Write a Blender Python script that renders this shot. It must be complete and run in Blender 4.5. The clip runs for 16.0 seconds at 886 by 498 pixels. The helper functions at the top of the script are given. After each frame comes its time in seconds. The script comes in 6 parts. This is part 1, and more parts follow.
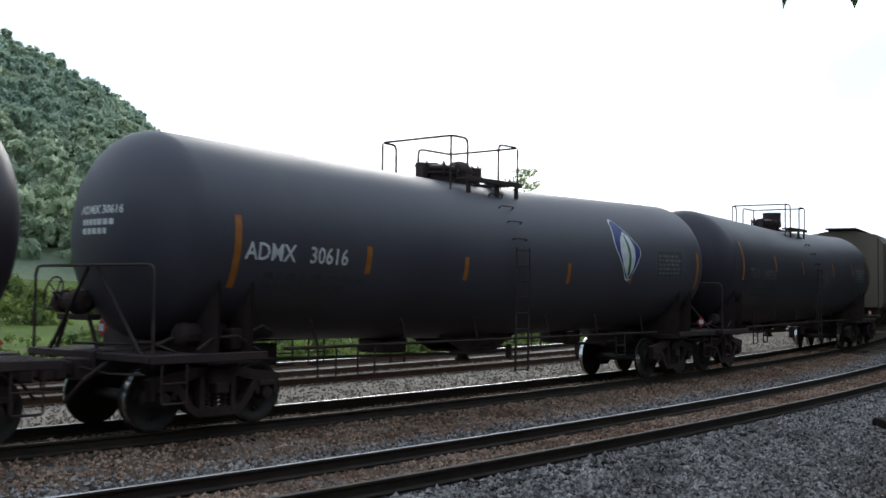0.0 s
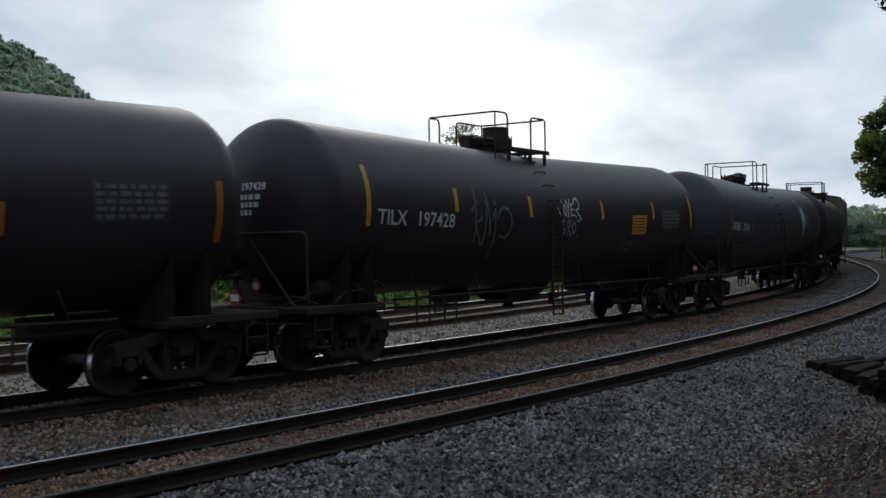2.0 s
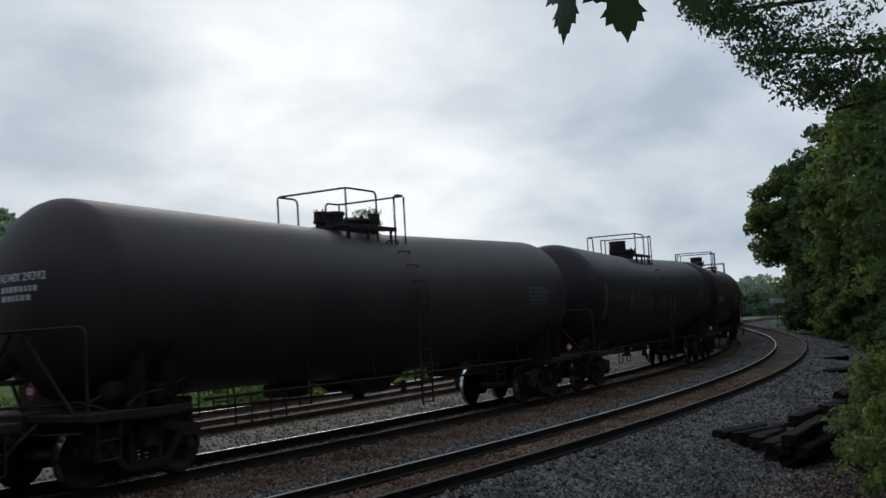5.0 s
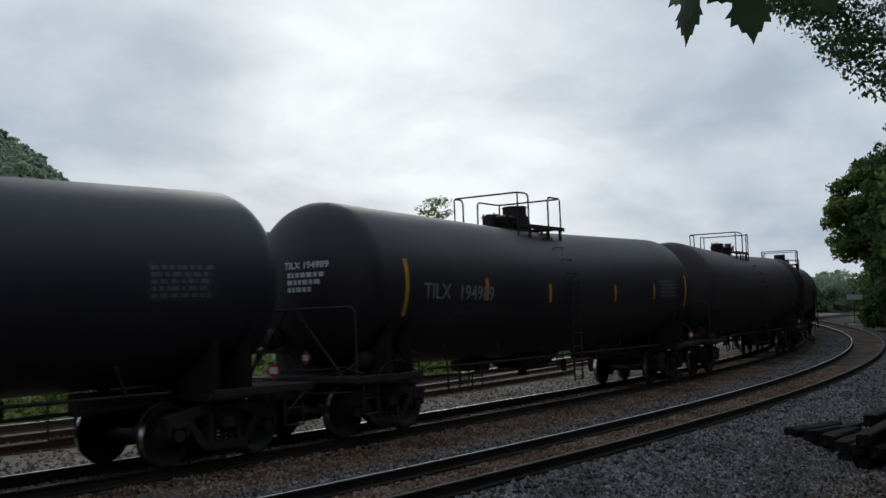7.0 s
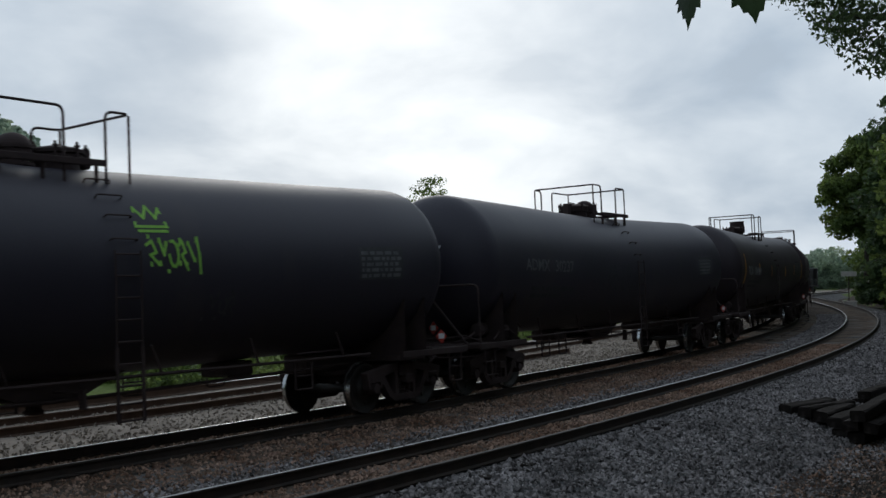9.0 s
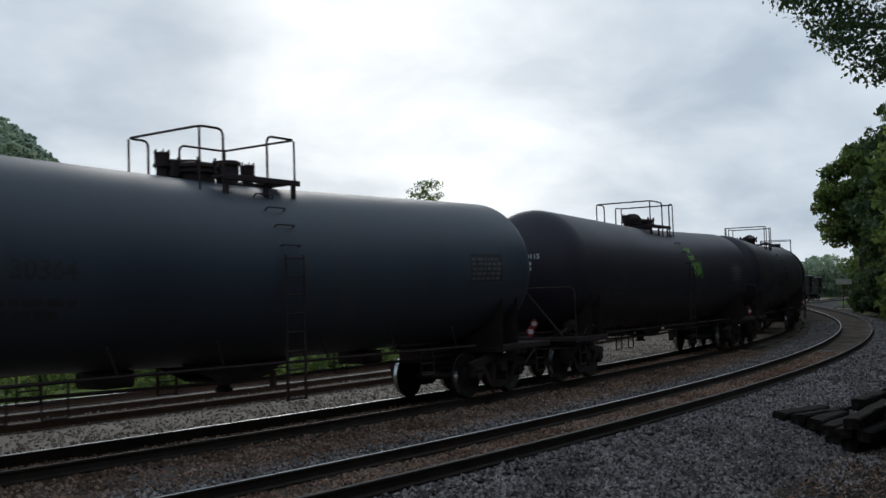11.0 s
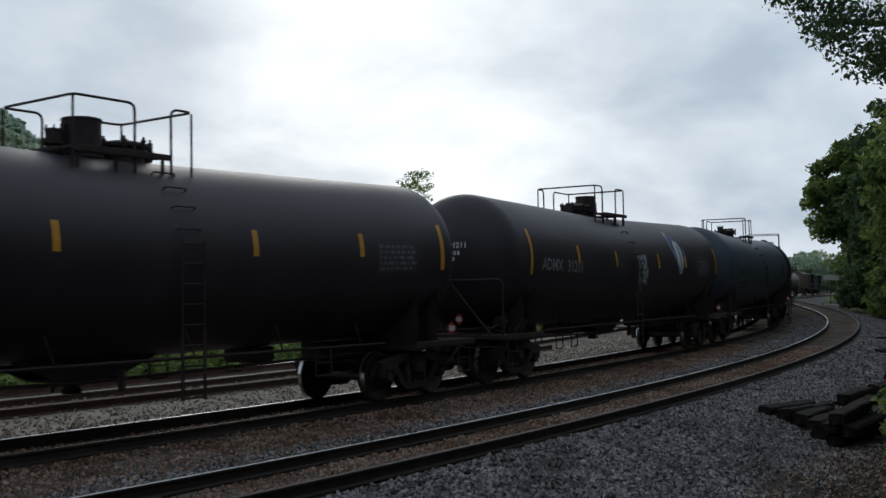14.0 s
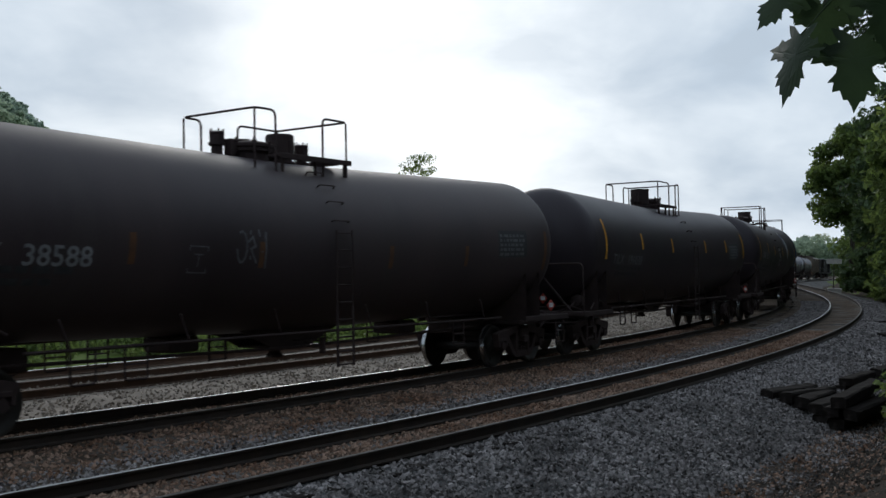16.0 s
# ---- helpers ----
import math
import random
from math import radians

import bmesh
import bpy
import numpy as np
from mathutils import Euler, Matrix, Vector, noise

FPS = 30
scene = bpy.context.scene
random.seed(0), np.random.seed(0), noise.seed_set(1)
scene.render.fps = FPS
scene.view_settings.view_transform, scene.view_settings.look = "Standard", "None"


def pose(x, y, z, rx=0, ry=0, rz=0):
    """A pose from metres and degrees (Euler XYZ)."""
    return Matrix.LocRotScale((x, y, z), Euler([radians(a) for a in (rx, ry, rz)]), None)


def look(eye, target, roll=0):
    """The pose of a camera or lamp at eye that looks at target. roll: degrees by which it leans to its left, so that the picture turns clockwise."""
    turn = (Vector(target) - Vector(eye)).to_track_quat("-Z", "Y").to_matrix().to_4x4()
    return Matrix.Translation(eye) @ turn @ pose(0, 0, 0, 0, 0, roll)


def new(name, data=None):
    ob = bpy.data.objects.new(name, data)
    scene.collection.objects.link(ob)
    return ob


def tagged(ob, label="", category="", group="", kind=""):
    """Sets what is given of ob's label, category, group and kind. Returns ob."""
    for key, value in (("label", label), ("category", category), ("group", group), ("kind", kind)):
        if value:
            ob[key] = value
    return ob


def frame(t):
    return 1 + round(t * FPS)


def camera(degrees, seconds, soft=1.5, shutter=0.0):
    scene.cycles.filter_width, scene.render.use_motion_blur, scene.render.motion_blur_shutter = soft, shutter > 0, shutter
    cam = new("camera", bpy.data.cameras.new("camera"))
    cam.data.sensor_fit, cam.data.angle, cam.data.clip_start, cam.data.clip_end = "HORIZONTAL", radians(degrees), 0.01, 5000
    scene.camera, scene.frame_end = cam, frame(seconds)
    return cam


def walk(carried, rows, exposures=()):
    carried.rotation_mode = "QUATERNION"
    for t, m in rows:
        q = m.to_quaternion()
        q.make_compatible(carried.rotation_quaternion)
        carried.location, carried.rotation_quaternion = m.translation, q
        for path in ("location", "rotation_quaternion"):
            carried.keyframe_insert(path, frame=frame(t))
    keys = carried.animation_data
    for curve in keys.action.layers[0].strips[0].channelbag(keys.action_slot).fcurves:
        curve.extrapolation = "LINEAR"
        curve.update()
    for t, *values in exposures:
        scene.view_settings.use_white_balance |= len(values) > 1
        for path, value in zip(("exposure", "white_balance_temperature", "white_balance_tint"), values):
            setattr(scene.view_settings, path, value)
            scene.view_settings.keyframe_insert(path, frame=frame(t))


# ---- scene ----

# ---- camera: a standing person, turning a little ----
EYE = (0.0, 0.0, 2.526)
TURNS = [
    (0.0, 5.68, 0.50, 2.95), (0.5, 4.15, 2.46, 2.08), (1.0, 5.06, 1.83, 1.74), (1.5, 5.04, 0.21, 1.22),
    (2.0, 2.36, -1.67, 1.40), (2.5, -0.25, 0.21, 0.88), (3.0, -1.67, 0.43, 1.06), (5.3, -2.55, 2.95, -1.0), (5.5, -1.49, 2.66, -0.94),
    (6.0, 0.51, 2.19, -0.89), (6.5, 0.49, 2.59, 0.08), (7.0, 1.07, 2.28, 0.34), (7.5, 0.49, 2.01, 0.47),
    (8.0, 0.88, 1.27, 0.10), (8.5, 1.03, 1.31, -0.01), (9.0, 0.80, 1.18, -0.04), (9.5, 0.75, 1.22, 0.34),
    (10.0, 0.77, 1.28, 0.48), (12.5, 0.15, 1.38, 0.94), (13.0, 0.18, 1.24, 1.13), (13.5, 0.07, 1.02, 1.21),
    (14.0, 0.00, 0.87, 1.35), (14.5, 0.00, 0.91, 1.34), (15.0, 0.04, 0.86, 1.75), (15.5, 0.09, 0.74, 1.77),
    (16.0, 0.12, -0.01, 1.37)]
EXPOSURES = [(0.0, 1.1), (0.5, 1.0), (1.0, 0.6), (1.5, 0.42), (2.0, 0.2), (2.5, 0.2), (3.0, 0.33), (5.5, -0.1), (7.0, -0.1),
             (9.0, 0.02), (12.5, 0.06), (15.0, 0.1), (16.0, 0.2)]
cam = camera(45.27, 16.0, soft=1.5, shutter=0.12)


def view(yaw, pitch, lean):
    """The camera's pose from yaw, pitch and lean in degrees."""
    return (Matrix.Translation(EYE) @ Matrix.Rotation(radians(yaw), 4, "Z") @ Matrix.Rotation(radians(90 + pitch), 4, "X")
            @ Matrix.Rotation(radians(lean), 4, "Z"))


walk(cam, [(t, view(a, b, c)) for t, a, b, c in TURNS], EXPOSURES)

# ---- world: an overcast sky, brighter towards the veiled sun behind the train ----
SUN_AZ, SUN_EL = -6.0, 24.0     # degrees right of +y, above the horizon
sun_dir = Vector((math.sin(radians(SUN_AZ)) * math.cos(radians(SUN_EL)), math.cos(radians(SUN_AZ)) * math.cos(radians(SUN_EL)),
                  math.sin(radians(SUN_EL))))
world = bpy.data.worlds.new("overcast_sky")
scene.world = world
world.use_nodes = True


def build_sky():
    nt = world.node_tree
    nt.nodes.clear()
    N, L = nt.nodes.new, nt.links.new
    out, bg = N("ShaderNodeOutputWorld"), N("ShaderNodeBackground")
    sky = N("ShaderNodeTexSky")
    sky.sky_type, sky.sun_disc = "NISHITA", False
    sky.sun_elevation, sky.sun_rotation = radians(SUN_EL), radians(SUN_AZ)
    sky.air_density, sky.dust_density = 1.0, 3.0
    co = N("ShaderNodeTexCoord")
    # cloud layer: the direction laid onto a flat ceiling of cloud
    sep = N("ShaderNodeSeparateXYZ")
    L(co.outputs["Generated"], sep.inputs[0])
    up = N("ShaderNodeMath"); up.operation = "ADD"; up.inputs[1].default_value = 0.42
    L(sep.outputs["Z"], up.inputs[0])
    mx = N("ShaderNodeMath"); mx.operation = "MAXIMUM"; mx.inputs[1].default_value = 0.2
    L(up.outputs[0], mx.inputs[0])
    div = N("ShaderNodeVectorMath"); div.operation = "DIVIDE"
    L(co.outputs["Generated"], div.inputs[0])
    comb = N("ShaderNodeCombineXYZ")
    for k in range(3):
        L(mx.outputs[0], comb.inputs[k])
    L(comb.outputs[0], div.inputs[1])
    sh = N("ShaderNodeVectorMath"); sh.operation = "ADD"; sh.inputs[1].default_value = (3.7, 1.9, 0.6)
    L(div.outputs[0], sh.inputs[0])
    n1 = N("ShaderNodeTexNoise"); n1.inputs["Scale"].default_value = 3.0; n1.inputs["Detail"].default_value = 6; n1.inputs["Roughness"].default_value = 0.5
    n1.inputs["Distortion"].default_value = 0.25
    L(sh.outputs[0], n1.inputs["Vector"])
    r1 = N("ShaderNodeMapRange"); r1.inputs["From Min"].default_value = 0.34; r1.inputs["From Max"].default_value = 0.66
    r1.inputs["To Min"].default_value = 0.80; r1.inputs["To Max"].default_value = 1.15
    L(n1.outputs["Fac"], r1.inputs["Value"])
    # glow of the sun through the cloud
    dot = N("ShaderNodeVectorMath"); dot.operation = "DOT_PRODUCT"
    nrm = N("ShaderNodeVectorMath"); nrm.operation = "NORMALIZE"
    L(co.outputs["Generated"], nrm.inputs[0])
    L(nrm.outputs[0], dot.inputs[0]); dot.inputs[1].default_value = Vector((math.sin(radians(-2.5)) * 0.985, 0.985, 0.115)).normalized()
    glow = N("ShaderNodeMapRange"); glow.interpolation_type = "SMOOTHSTEP"
    glow.inputs["From Min"].default_value = 0.965; glow.inputs["From Max"].default_value = 1.0
    glow.inputs["To Min"].default_value = 0.71; glow.inputs["To Max"].default_value = 0.97
    L(dot.outputs["Value"], glow.inputs["Value"])
    wide = N("ShaderNodeMapRange"); wide.interpolation_type = "SMOOTHSTEP"
    wide.inputs["From Min"].default_value = -0.9; wide.inputs["From Max"].default_value = 0.95
    wide.inputs["To Min"].default_value = 0.60; wide.inputs["To Max"].default_value = 1.0
    L(dot.outputs["Value"], wide.inputs["Value"])
    m1 = N("ShaderNodeMath"); m1.operation = "MULTIPLY"
    L(r1.outputs[0], m1.inputs[0]); L(glow.outputs[0], m1.inputs[1])
    m2 = N("ShaderNodeMath"); m2.operation = "MULTIPLY"
    L(m1.outputs[0], m2.inputs[0]); L(wide.outputs[0], m2.inputs[1])
    ramp = N("ShaderNodeValToRGB")
    ramp.color_ramp.elements[0].position, ramp.color_ramp.elements[0].color = 0.25, (0.20, 0.25, 0.31, 1)
    ramp.color_ramp.elements[1].position, ramp.color_ramp.elements[1].color = 1.0, (0.90, 0.97, 1.03, 1)
    e = ramp.color_ramp.elements.new(0.6); e.color = (0.42, 0.515, 0.625, 1)
    L(m2.outputs[0], ramp.inputs[0])
    mix = N("ShaderNodeMix"); mix.data_type = "RGBA"; mix.inputs[0].default_value = 0.97
    scl = N("ShaderNodeMix"); scl.data_type = "RGBA"; scl.blend_type = "MULTIPLY"; scl.inputs[0].default_value = 1.0
    scl.inputs[7].default_value = (0.1, 0.1, 0.1, 1)
    L(sky.outputs[0], scl.inputs[6])
    L(scl.outputs[2], mix.inputs[6]); L(ramp.outputs[0], mix.inputs[7])
    L(mix.outputs[2], bg.inputs[0])
    bg.inputs[1].default_value = 1.0
    L(bg.outputs[0], out.inputs[0])


build_sky()
sun = new("sun", bpy.data.lights.new("sun", "SUN"))
sun.data.energy, sun.data.angle, sun.data.color = 0.5, radians(20), (1.0, 0.97, 0.92)
sun.matrix_world = look(sun_dir * 100, (0, 0, 0))


# ---- materials ----
def material(name, colours, rough=0.8, metal=0.0, scale=2.0, fine=40.0, bump=0.2, bump_dist=0.01, spread=0.12, space="Object", island=0.0,
             stain=None, streak=None, spec=0.5, rough_var=0.1, through_light=0.0):
    """A procedural surface: colours blended by coarse noise, fine grain, an optional stain, and relief."""
    m = bpy.data.materials.new(name)
    m.use_nodes = True
    nt = m.node_tree
    N, L = nt.nodes.new, nt.links.new
    bs = nt.nodes["Principled BSDF"]
    co = N("ShaderNodeTexCoord")
    src = co.outputs[space]
    if streak:
        mp = N("ShaderNodeMapping"); mp.inputs["Scale"].default_value = streak
        L(src, mp.inputs[0]); src = mp.outputs[0]
    a = N("ShaderNodeTexNoise"); a.inputs["Scale"].default_value = scale; a.inputs["Detail"].default_value = 5
    b = N("ShaderNodeTexNoise"); b.inputs["Scale"].default_value = fine; b.inputs["Detail"].default_value = 3
    L(src, a.inputs["Vector"]); L(co.outputs[space], b.inputs["Vector"])
    ramp = N("ShaderNodeValToRGB")
    els = ramp.color_ramp.elements
    els[0].position, els[1].position = 0.3, 0.7
    els[0].color, els[1].color = (*colours[0], 1), (*colours[-1], 1)
    for i, c in enumerate(colours[1:-1]):
        e = els.new(0.3 + 0.4 * (i + 1) / (len(colours) - 1)); e.color = (*c, 1)
    L(a.outputs["Fac"], ramp.inputs[0])
    col = ramp.outputs[0]
    hsv = N("ShaderNodeHueSaturation")
    v = N("ShaderNodeMapRange"); v.inputs["To Min"].default_value = 1 - spread * 2; v.inputs["To Max"].default_value = 1 + spread * 2
    L(b.outputs["Fac"], v.inputs["Value"])
    L(v.outputs[0], hsv.inputs["Value"])
    if island:
        g = N("ShaderNodeNewGeometry")
        r = N("ShaderNodeMapRange"); r.inputs["To Min"].default_value = 1 - island; r.inputs["To Max"].default_value = 1 + island
        L(g.outputs["Random Per Island"], r.inputs["Value"])
        mu = N("ShaderNodeMath"); mu.operation = "MULTIPLY"
        L(v.outputs[0], mu.inputs[0]); L(r.outputs[0], mu.inputs[1]); L(mu.outputs[0], hsv.inputs["Value"])
    L(col, hsv.inputs["Color"])
    col = hsv.outputs[0]
    if stain:
        s = N("ShaderNodeTexNoise"); s.inputs["Scale"].default_value = stain[1]; s.inputs["Detail"].default_value = 6
        L(src, s.inputs["Vector"])
        k = N("ShaderNodeMapRange"); k.inputs["From Min"].default_value = stain[2]; k.inputs["From Max"].default_value = stain[2] + 0.12
        L(s.outputs["Fac"], k.inputs["Value"])
        mix = N("ShaderNodeMix"); mix.data_type = "RGBA"; mix.inputs[7].default_value = (*stain[0], 1)
        L(k.outputs[0], mix.inputs[0]); L(col, mix.inputs[6])
        col = mix.outputs[2]
    L(col, bs.inputs["Base Color"])
    rr = N("ShaderNodeMapRange"); rr.inputs["To Min"].default_value = max(0.02, rough - rough_var); rr.inputs["To Max"].default_value = min(1, rough + rough_var)
    L(a.outputs["Fac"], rr.inputs["Value"]); L(rr.outputs[0], bs.inputs["Roughness"])
    bs.inputs["Metallic"].default_value = metal
    bs.inputs["Specular IOR Level"].default_value = spec
    if bump:
        bp = N("ShaderNodeBump"); bp.inputs["Strength"].default_value = bump; bp.inputs["Distance"].default_value = bump_dist
        L(b.outputs["Fac"], bp.inputs["Height"]); L(bp.outputs[0], bs.inputs["Normal"])
    if through_light:      # thin leaves let light through
        tr, mx, out = N("ShaderNodeBsdfTranslucent"), N("ShaderNodeMixShader"), nt.nodes["Material Output"]
        glow = N("ShaderNodeHueSaturation")
        glow.inputs["Value"].default_value, glow.inputs["Hue"].default_value = 1.6, 0.485
        L(col, glow.inputs["Color"]); L(glow.outputs[0], tr.inputs["Color"])
        mx.inputs[0].default_value = through_light
        L(bs.outputs[0], mx.inputs[1]); L(tr.outputs[0], mx.inputs[2]); L(mx.outputs[0], out.inputs["Surface"])
    return m


M = {}
M["tank_black"] = material("tank_black", [(0.0225, 0.016, 0.0205), (0.031, 0.022, 0.0272), (0.041, 0.029, 0.034)], 0.5, 0, 0.5, 60, 0.06, 0.004, 0.12, streak=(1, 1, 0.25),
                           stain=((0.04, 0.031, 0.03), 0.8, 0.6), spec=0.42)
M["tank_grey"] = material("tank_grey", [(0.052, 0.048, 0.062), (0.07, 0.065, 0.082)], 0.5, 0, 0.5, 60, 0.06, 0.004, 0.1, streak=(1, 1, 0.25), stain=((0.065, 0.06, 0.058), 0.8, 0.6), spec=0.35)
M["tank_blue"] = material("tank_blue", [(0.048, 0.06, 0.08), (0.062, 0.077, 0.1)], 0.48, 0, 0.5, 60, 0.06, 0.004, 0.1, streak=(1, 1, 0.25), stain=((0.075, 0.08, 0.085), 0.8, 0.6), spec=0.35)
M["tank_dusty"] = material("tank_dusty", [(0.038, 0.026, 0.0285), (0.052, 0.0365, 0.039), (0.069, 0.049, 0.0495)], 0.55, 0, 0.5, 60, 0.06, 0.004, 0.12, streak=(1, 1, 0.25), stain=((0.062, 0.049, 0.047), 0.8, 0.6), spec=0.4)
M["tank_navy"] = material("tank_navy", [(0.026, 0.0225, 0.033), (0.037, 0.032, 0.044)], 0.5, 0, 0.5, 60, 0.06, 0.004, 0.1, streak=(1, 1, 0.25), stain=((0.045, 0.038, 0.044), 0.8, 0.6), spec=0.42)
M["underframe"] = material("underframe", [(0.038, 0.0255, 0.0245), (0.064, 0.043, 0.040)], 0.8, 0.0, 3, 60, 0.3, 0.006, 0.15, stain=((0.05, 0.037, 0.029), 3, 0.6), spec=0.25)
M["wheel_steel"] = material("wheel_steel", [(0.02, 0.017, 0.015), (0.042, 0.034, 0.028)], 0.6, 0.2, 5, 60, 0.2, 0.004)
M["tread_steel"] = material("tread_steel", [(0.45, 0.44, 0.43), (0.6, 0.6, 0.6)], 0.25, 1.0, 5, 80, 0.05, 0.002)
M["white_paint"] = material("white_paint", [(0.55, 0.55, 0.55), (0.75, 0.75, 0.75)], 0.6, 0, 6, 60, 0.05, 0.002)
M["dull_paint"] = material("dull_paint", [(0.09, 0.09, 0.095), (0.16, 0.16, 0.165)], 0.7, 0, 6, 60, 0.05, 0.002)
M["pale_spray"] = material("pale_spray", [(0.3, 0.31, 0.33), (0.42, 0.43, 0.45)], 0.7, 0, 6, 60, 0.05, 0.002)
M["worn_white"] = material("worn_white", [(0.2, 0.2, 0.205), (0.3, 0.3, 0.305)], 0.7, 0, 6, 60, 0.05, 0.002)
M["faint_paint"] = material("faint_paint", [(0.03, 0.03, 0.032), (0.06, 0.06, 0.062)], 0.7, 0, 6, 60, 0.05, 0.002)
M["yellow_tape"] = material("yellow_tape", [(0.55, 0.24, 0.015), (0.72, 0.33, 0.03)], 0.45, 0, 6, 60, 0.05, 0.002)
M["orange_tape"] = material("orange_tape", [(0.3, 0.09, 0.012), (0.4, 0.14, 0.02)], 0.5, 0, 6, 60, 0.05, 0.002)
M["worn_tape"] = material("worn_tape", [(0.09, 0.04, 0.018), (0.15, 0.065, 0.025)], 0.6, 0, 6, 60, 0.05, 0.002)
M["red_placard"] = material("red_placard", [(0.36, 0.03, 0.022), (0.46, 0.05, 0.035)], 0.5, 0, 8, 60, 0.05, 0.002)
M["green_spray"] = material("green_spray", [(0.22, 0.5, 0.06), (0.32, 0.62, 0.1)], 0.7, 0, 8, 60, 0.05, 0.002)
M["logo_blue"] = material("logo_blue", [(0.015, 0.03, 0.16), (0.02, 0.04, 0.2)], 0.5, 0, 8, 60, 0.05, 0.002)
M["logo_green"] = material("logo_green", [(0.02, 0.12, 0.04), (0.03, 0.16, 0.05)], 0.5, 0, 8, 60, 0.05, 0.002)
M["hopper_beige"] = material("hopper_beige", [(0.11, 0.088, 0.07), (0.165, 0.135, 0.108)], 0.7, 0, 0.6, 40, 0.1, 0.004, streak=(1, 1, 0.2), stain=((0.075, 0.055, 0.042), 0.7, 0.58), spec=0.15)
M["loco_dark"] = material("loco_dark", [(0.016, 0.014, 0.014), (0.028, 0.024, 0.022)], 0.85, 0, 1, 40, 0.05, 0.004, spec=0.1)
M["rail_side"] = material("rail_side", [(0.025, 0.018, 0.014), (0.05, 0.033, 0.024)], 0.85, 0.1, 4, 60, 0.3, 0.004)
M["rail_rust"] = material("rail_rust", [(0.075, 0.042, 0.027), (0.12, 0.07, 0.045)], 0.9, 0.0, 4, 60, 0.3, 0.004)
M["rail_top"] = material("rail_top", [(0.42, 0.41, 0.4), (0.56, 0.55, 0.54)], 0.3, 1.0, 4, 80, 0.03, 0.002)
M["rail_dull"] = material("rail_dull", [(0.07, 0.06, 0.055), (0.12, 0.11, 0.10)], 0.6, 0.6, 4, 80, 0.05, 0.002)
M["tie_wood"] = material("tie_wood", [(0.013, 0.01, 0.009), (0.028, 0.023, 0.02)], 0.95, 0, 3, 30, 0.6, 0.01, streak=(0.2, 2, 2), stain=((0.05, 0.043, 0.038), 2, 0.62), spec=0.1)
M["ballast_grey"] = material("ballast_grey", [(0.05, 0.05, 0.05), (0.12, 0.12, 0.12)], 0.95, 0, 1.2, 26, 1.0, 0.05, 0.3, stain=((0.13, 0.11, 0.095), 0.5, 0.56), spec=0.1)
M["ballast_brown"] = material("ballast_brown", [(0.07, 0.05, 0.037), (0.15, 0.115, 0.09)], 0.95, 0, 1.2, 26, 1.0, 0.05, 0.3, stain=((0.17, 0.16, 0.155), 0.9, 0.55), spec=0.1)
M["stone_grey"] = material("stone_grey", [(0.15, 0.135, 0.13), (0.3, 0.273, 0.265)], 0.9, 0, 1.0, 60, 0.3, 0.01, 0.1, island=0.8, spec=0.1)
M["stone_brown"] = material("stone_brown", [(0.195, 0.108, 0.07), (0.36, 0.248, 0.188)], 0.9, 0, 1.0, 60, 0.3, 0.01, 0.1, island=0.55, spec=0.1)
M["gravel_pale"] = material("gravel_pale", [(0.19, 0.157, 0.128), (0.31, 0.262, 0.218)], 0.95, 0, 1.5, 22, 0.4, 0.015, 0.2, stain=((0.13, 0.115, 0.1), 0.6, 0.6), spec=0.1)
M["stone_pale"] = material("stone_pale", [(0.235, 0.193, 0.155), (0.365, 0.308, 0.255)], 0.9, 0, 1.0, 60, 0.3, 0.01, 0.1, island=0.45, spec=0.1)
M["dirt"] = material("dirt", [(0.022, 0.0155, 0.012), (0.052, 0.038, 0.029)], 0.95, 0, 0.7, 18, 0.8, 0.04, 0.25, spec=0.1)
M["grass"] = material("grass", [(0.05, 0.085, 0.014), (0.11, 0.15, 0.03)], 0.9, 0, 0.25, 10, 0.8, 0.05, 0.3, stain=((0.12, 0.14, 0.05), 0.12, 0.55), spec=0.1)
M["leaf_green"] = material("leaf_green", [(0.066, 0.108, 0.03), (0.108, 0.16, 0.042), (0.15, 0.2, 0.054)], 0.6, 0, 0.25, 5, 0, 0, 0.15, island=0.45, through_light=0.5)
M["leaf_dark"] = material("leaf_dark", [(0.038, 0.07, 0.027), (0.07, 0.112, 0.036)], 0.6, 0, 0.3, 5, 0, 0, 0.15, island=0.4, through_light=0.4)
# far leaves: distance haze is mixed into these pale bluish greens
M["leaf_far_haze"] = material("leaf_far_haze", [(0.195, 0.265, 0.225), (0.25, 0.315, 0.23), (0.33, 0.375, 0.225)], 0.75, 0, 0.03, 2, 0, 0, 0.12, island=0.25, through_light=0.55)
M["leaf_maple"] = material("leaf_maple", [(0.022, 0.045, 0.02), (0.04, 0.07, 0.026)], 0.5, 0, 6, 60, 0.2, 0.002, 0.1, through_light=0.45)
M["bark"] = material("bark", [(0.035, 0.027, 0.02), (0.08, 0.063, 0.05)], 0.95, 0, 2, 25, 0.8, 0.02, streak=(3, 3, 0.4))
M["sign_pale"] = material("sign_pale", [(0.5, 0.45, 0.41), (0.62, 0.57, 0.52)], 0.6, 0, 4, 60, 0.05, 0.002)


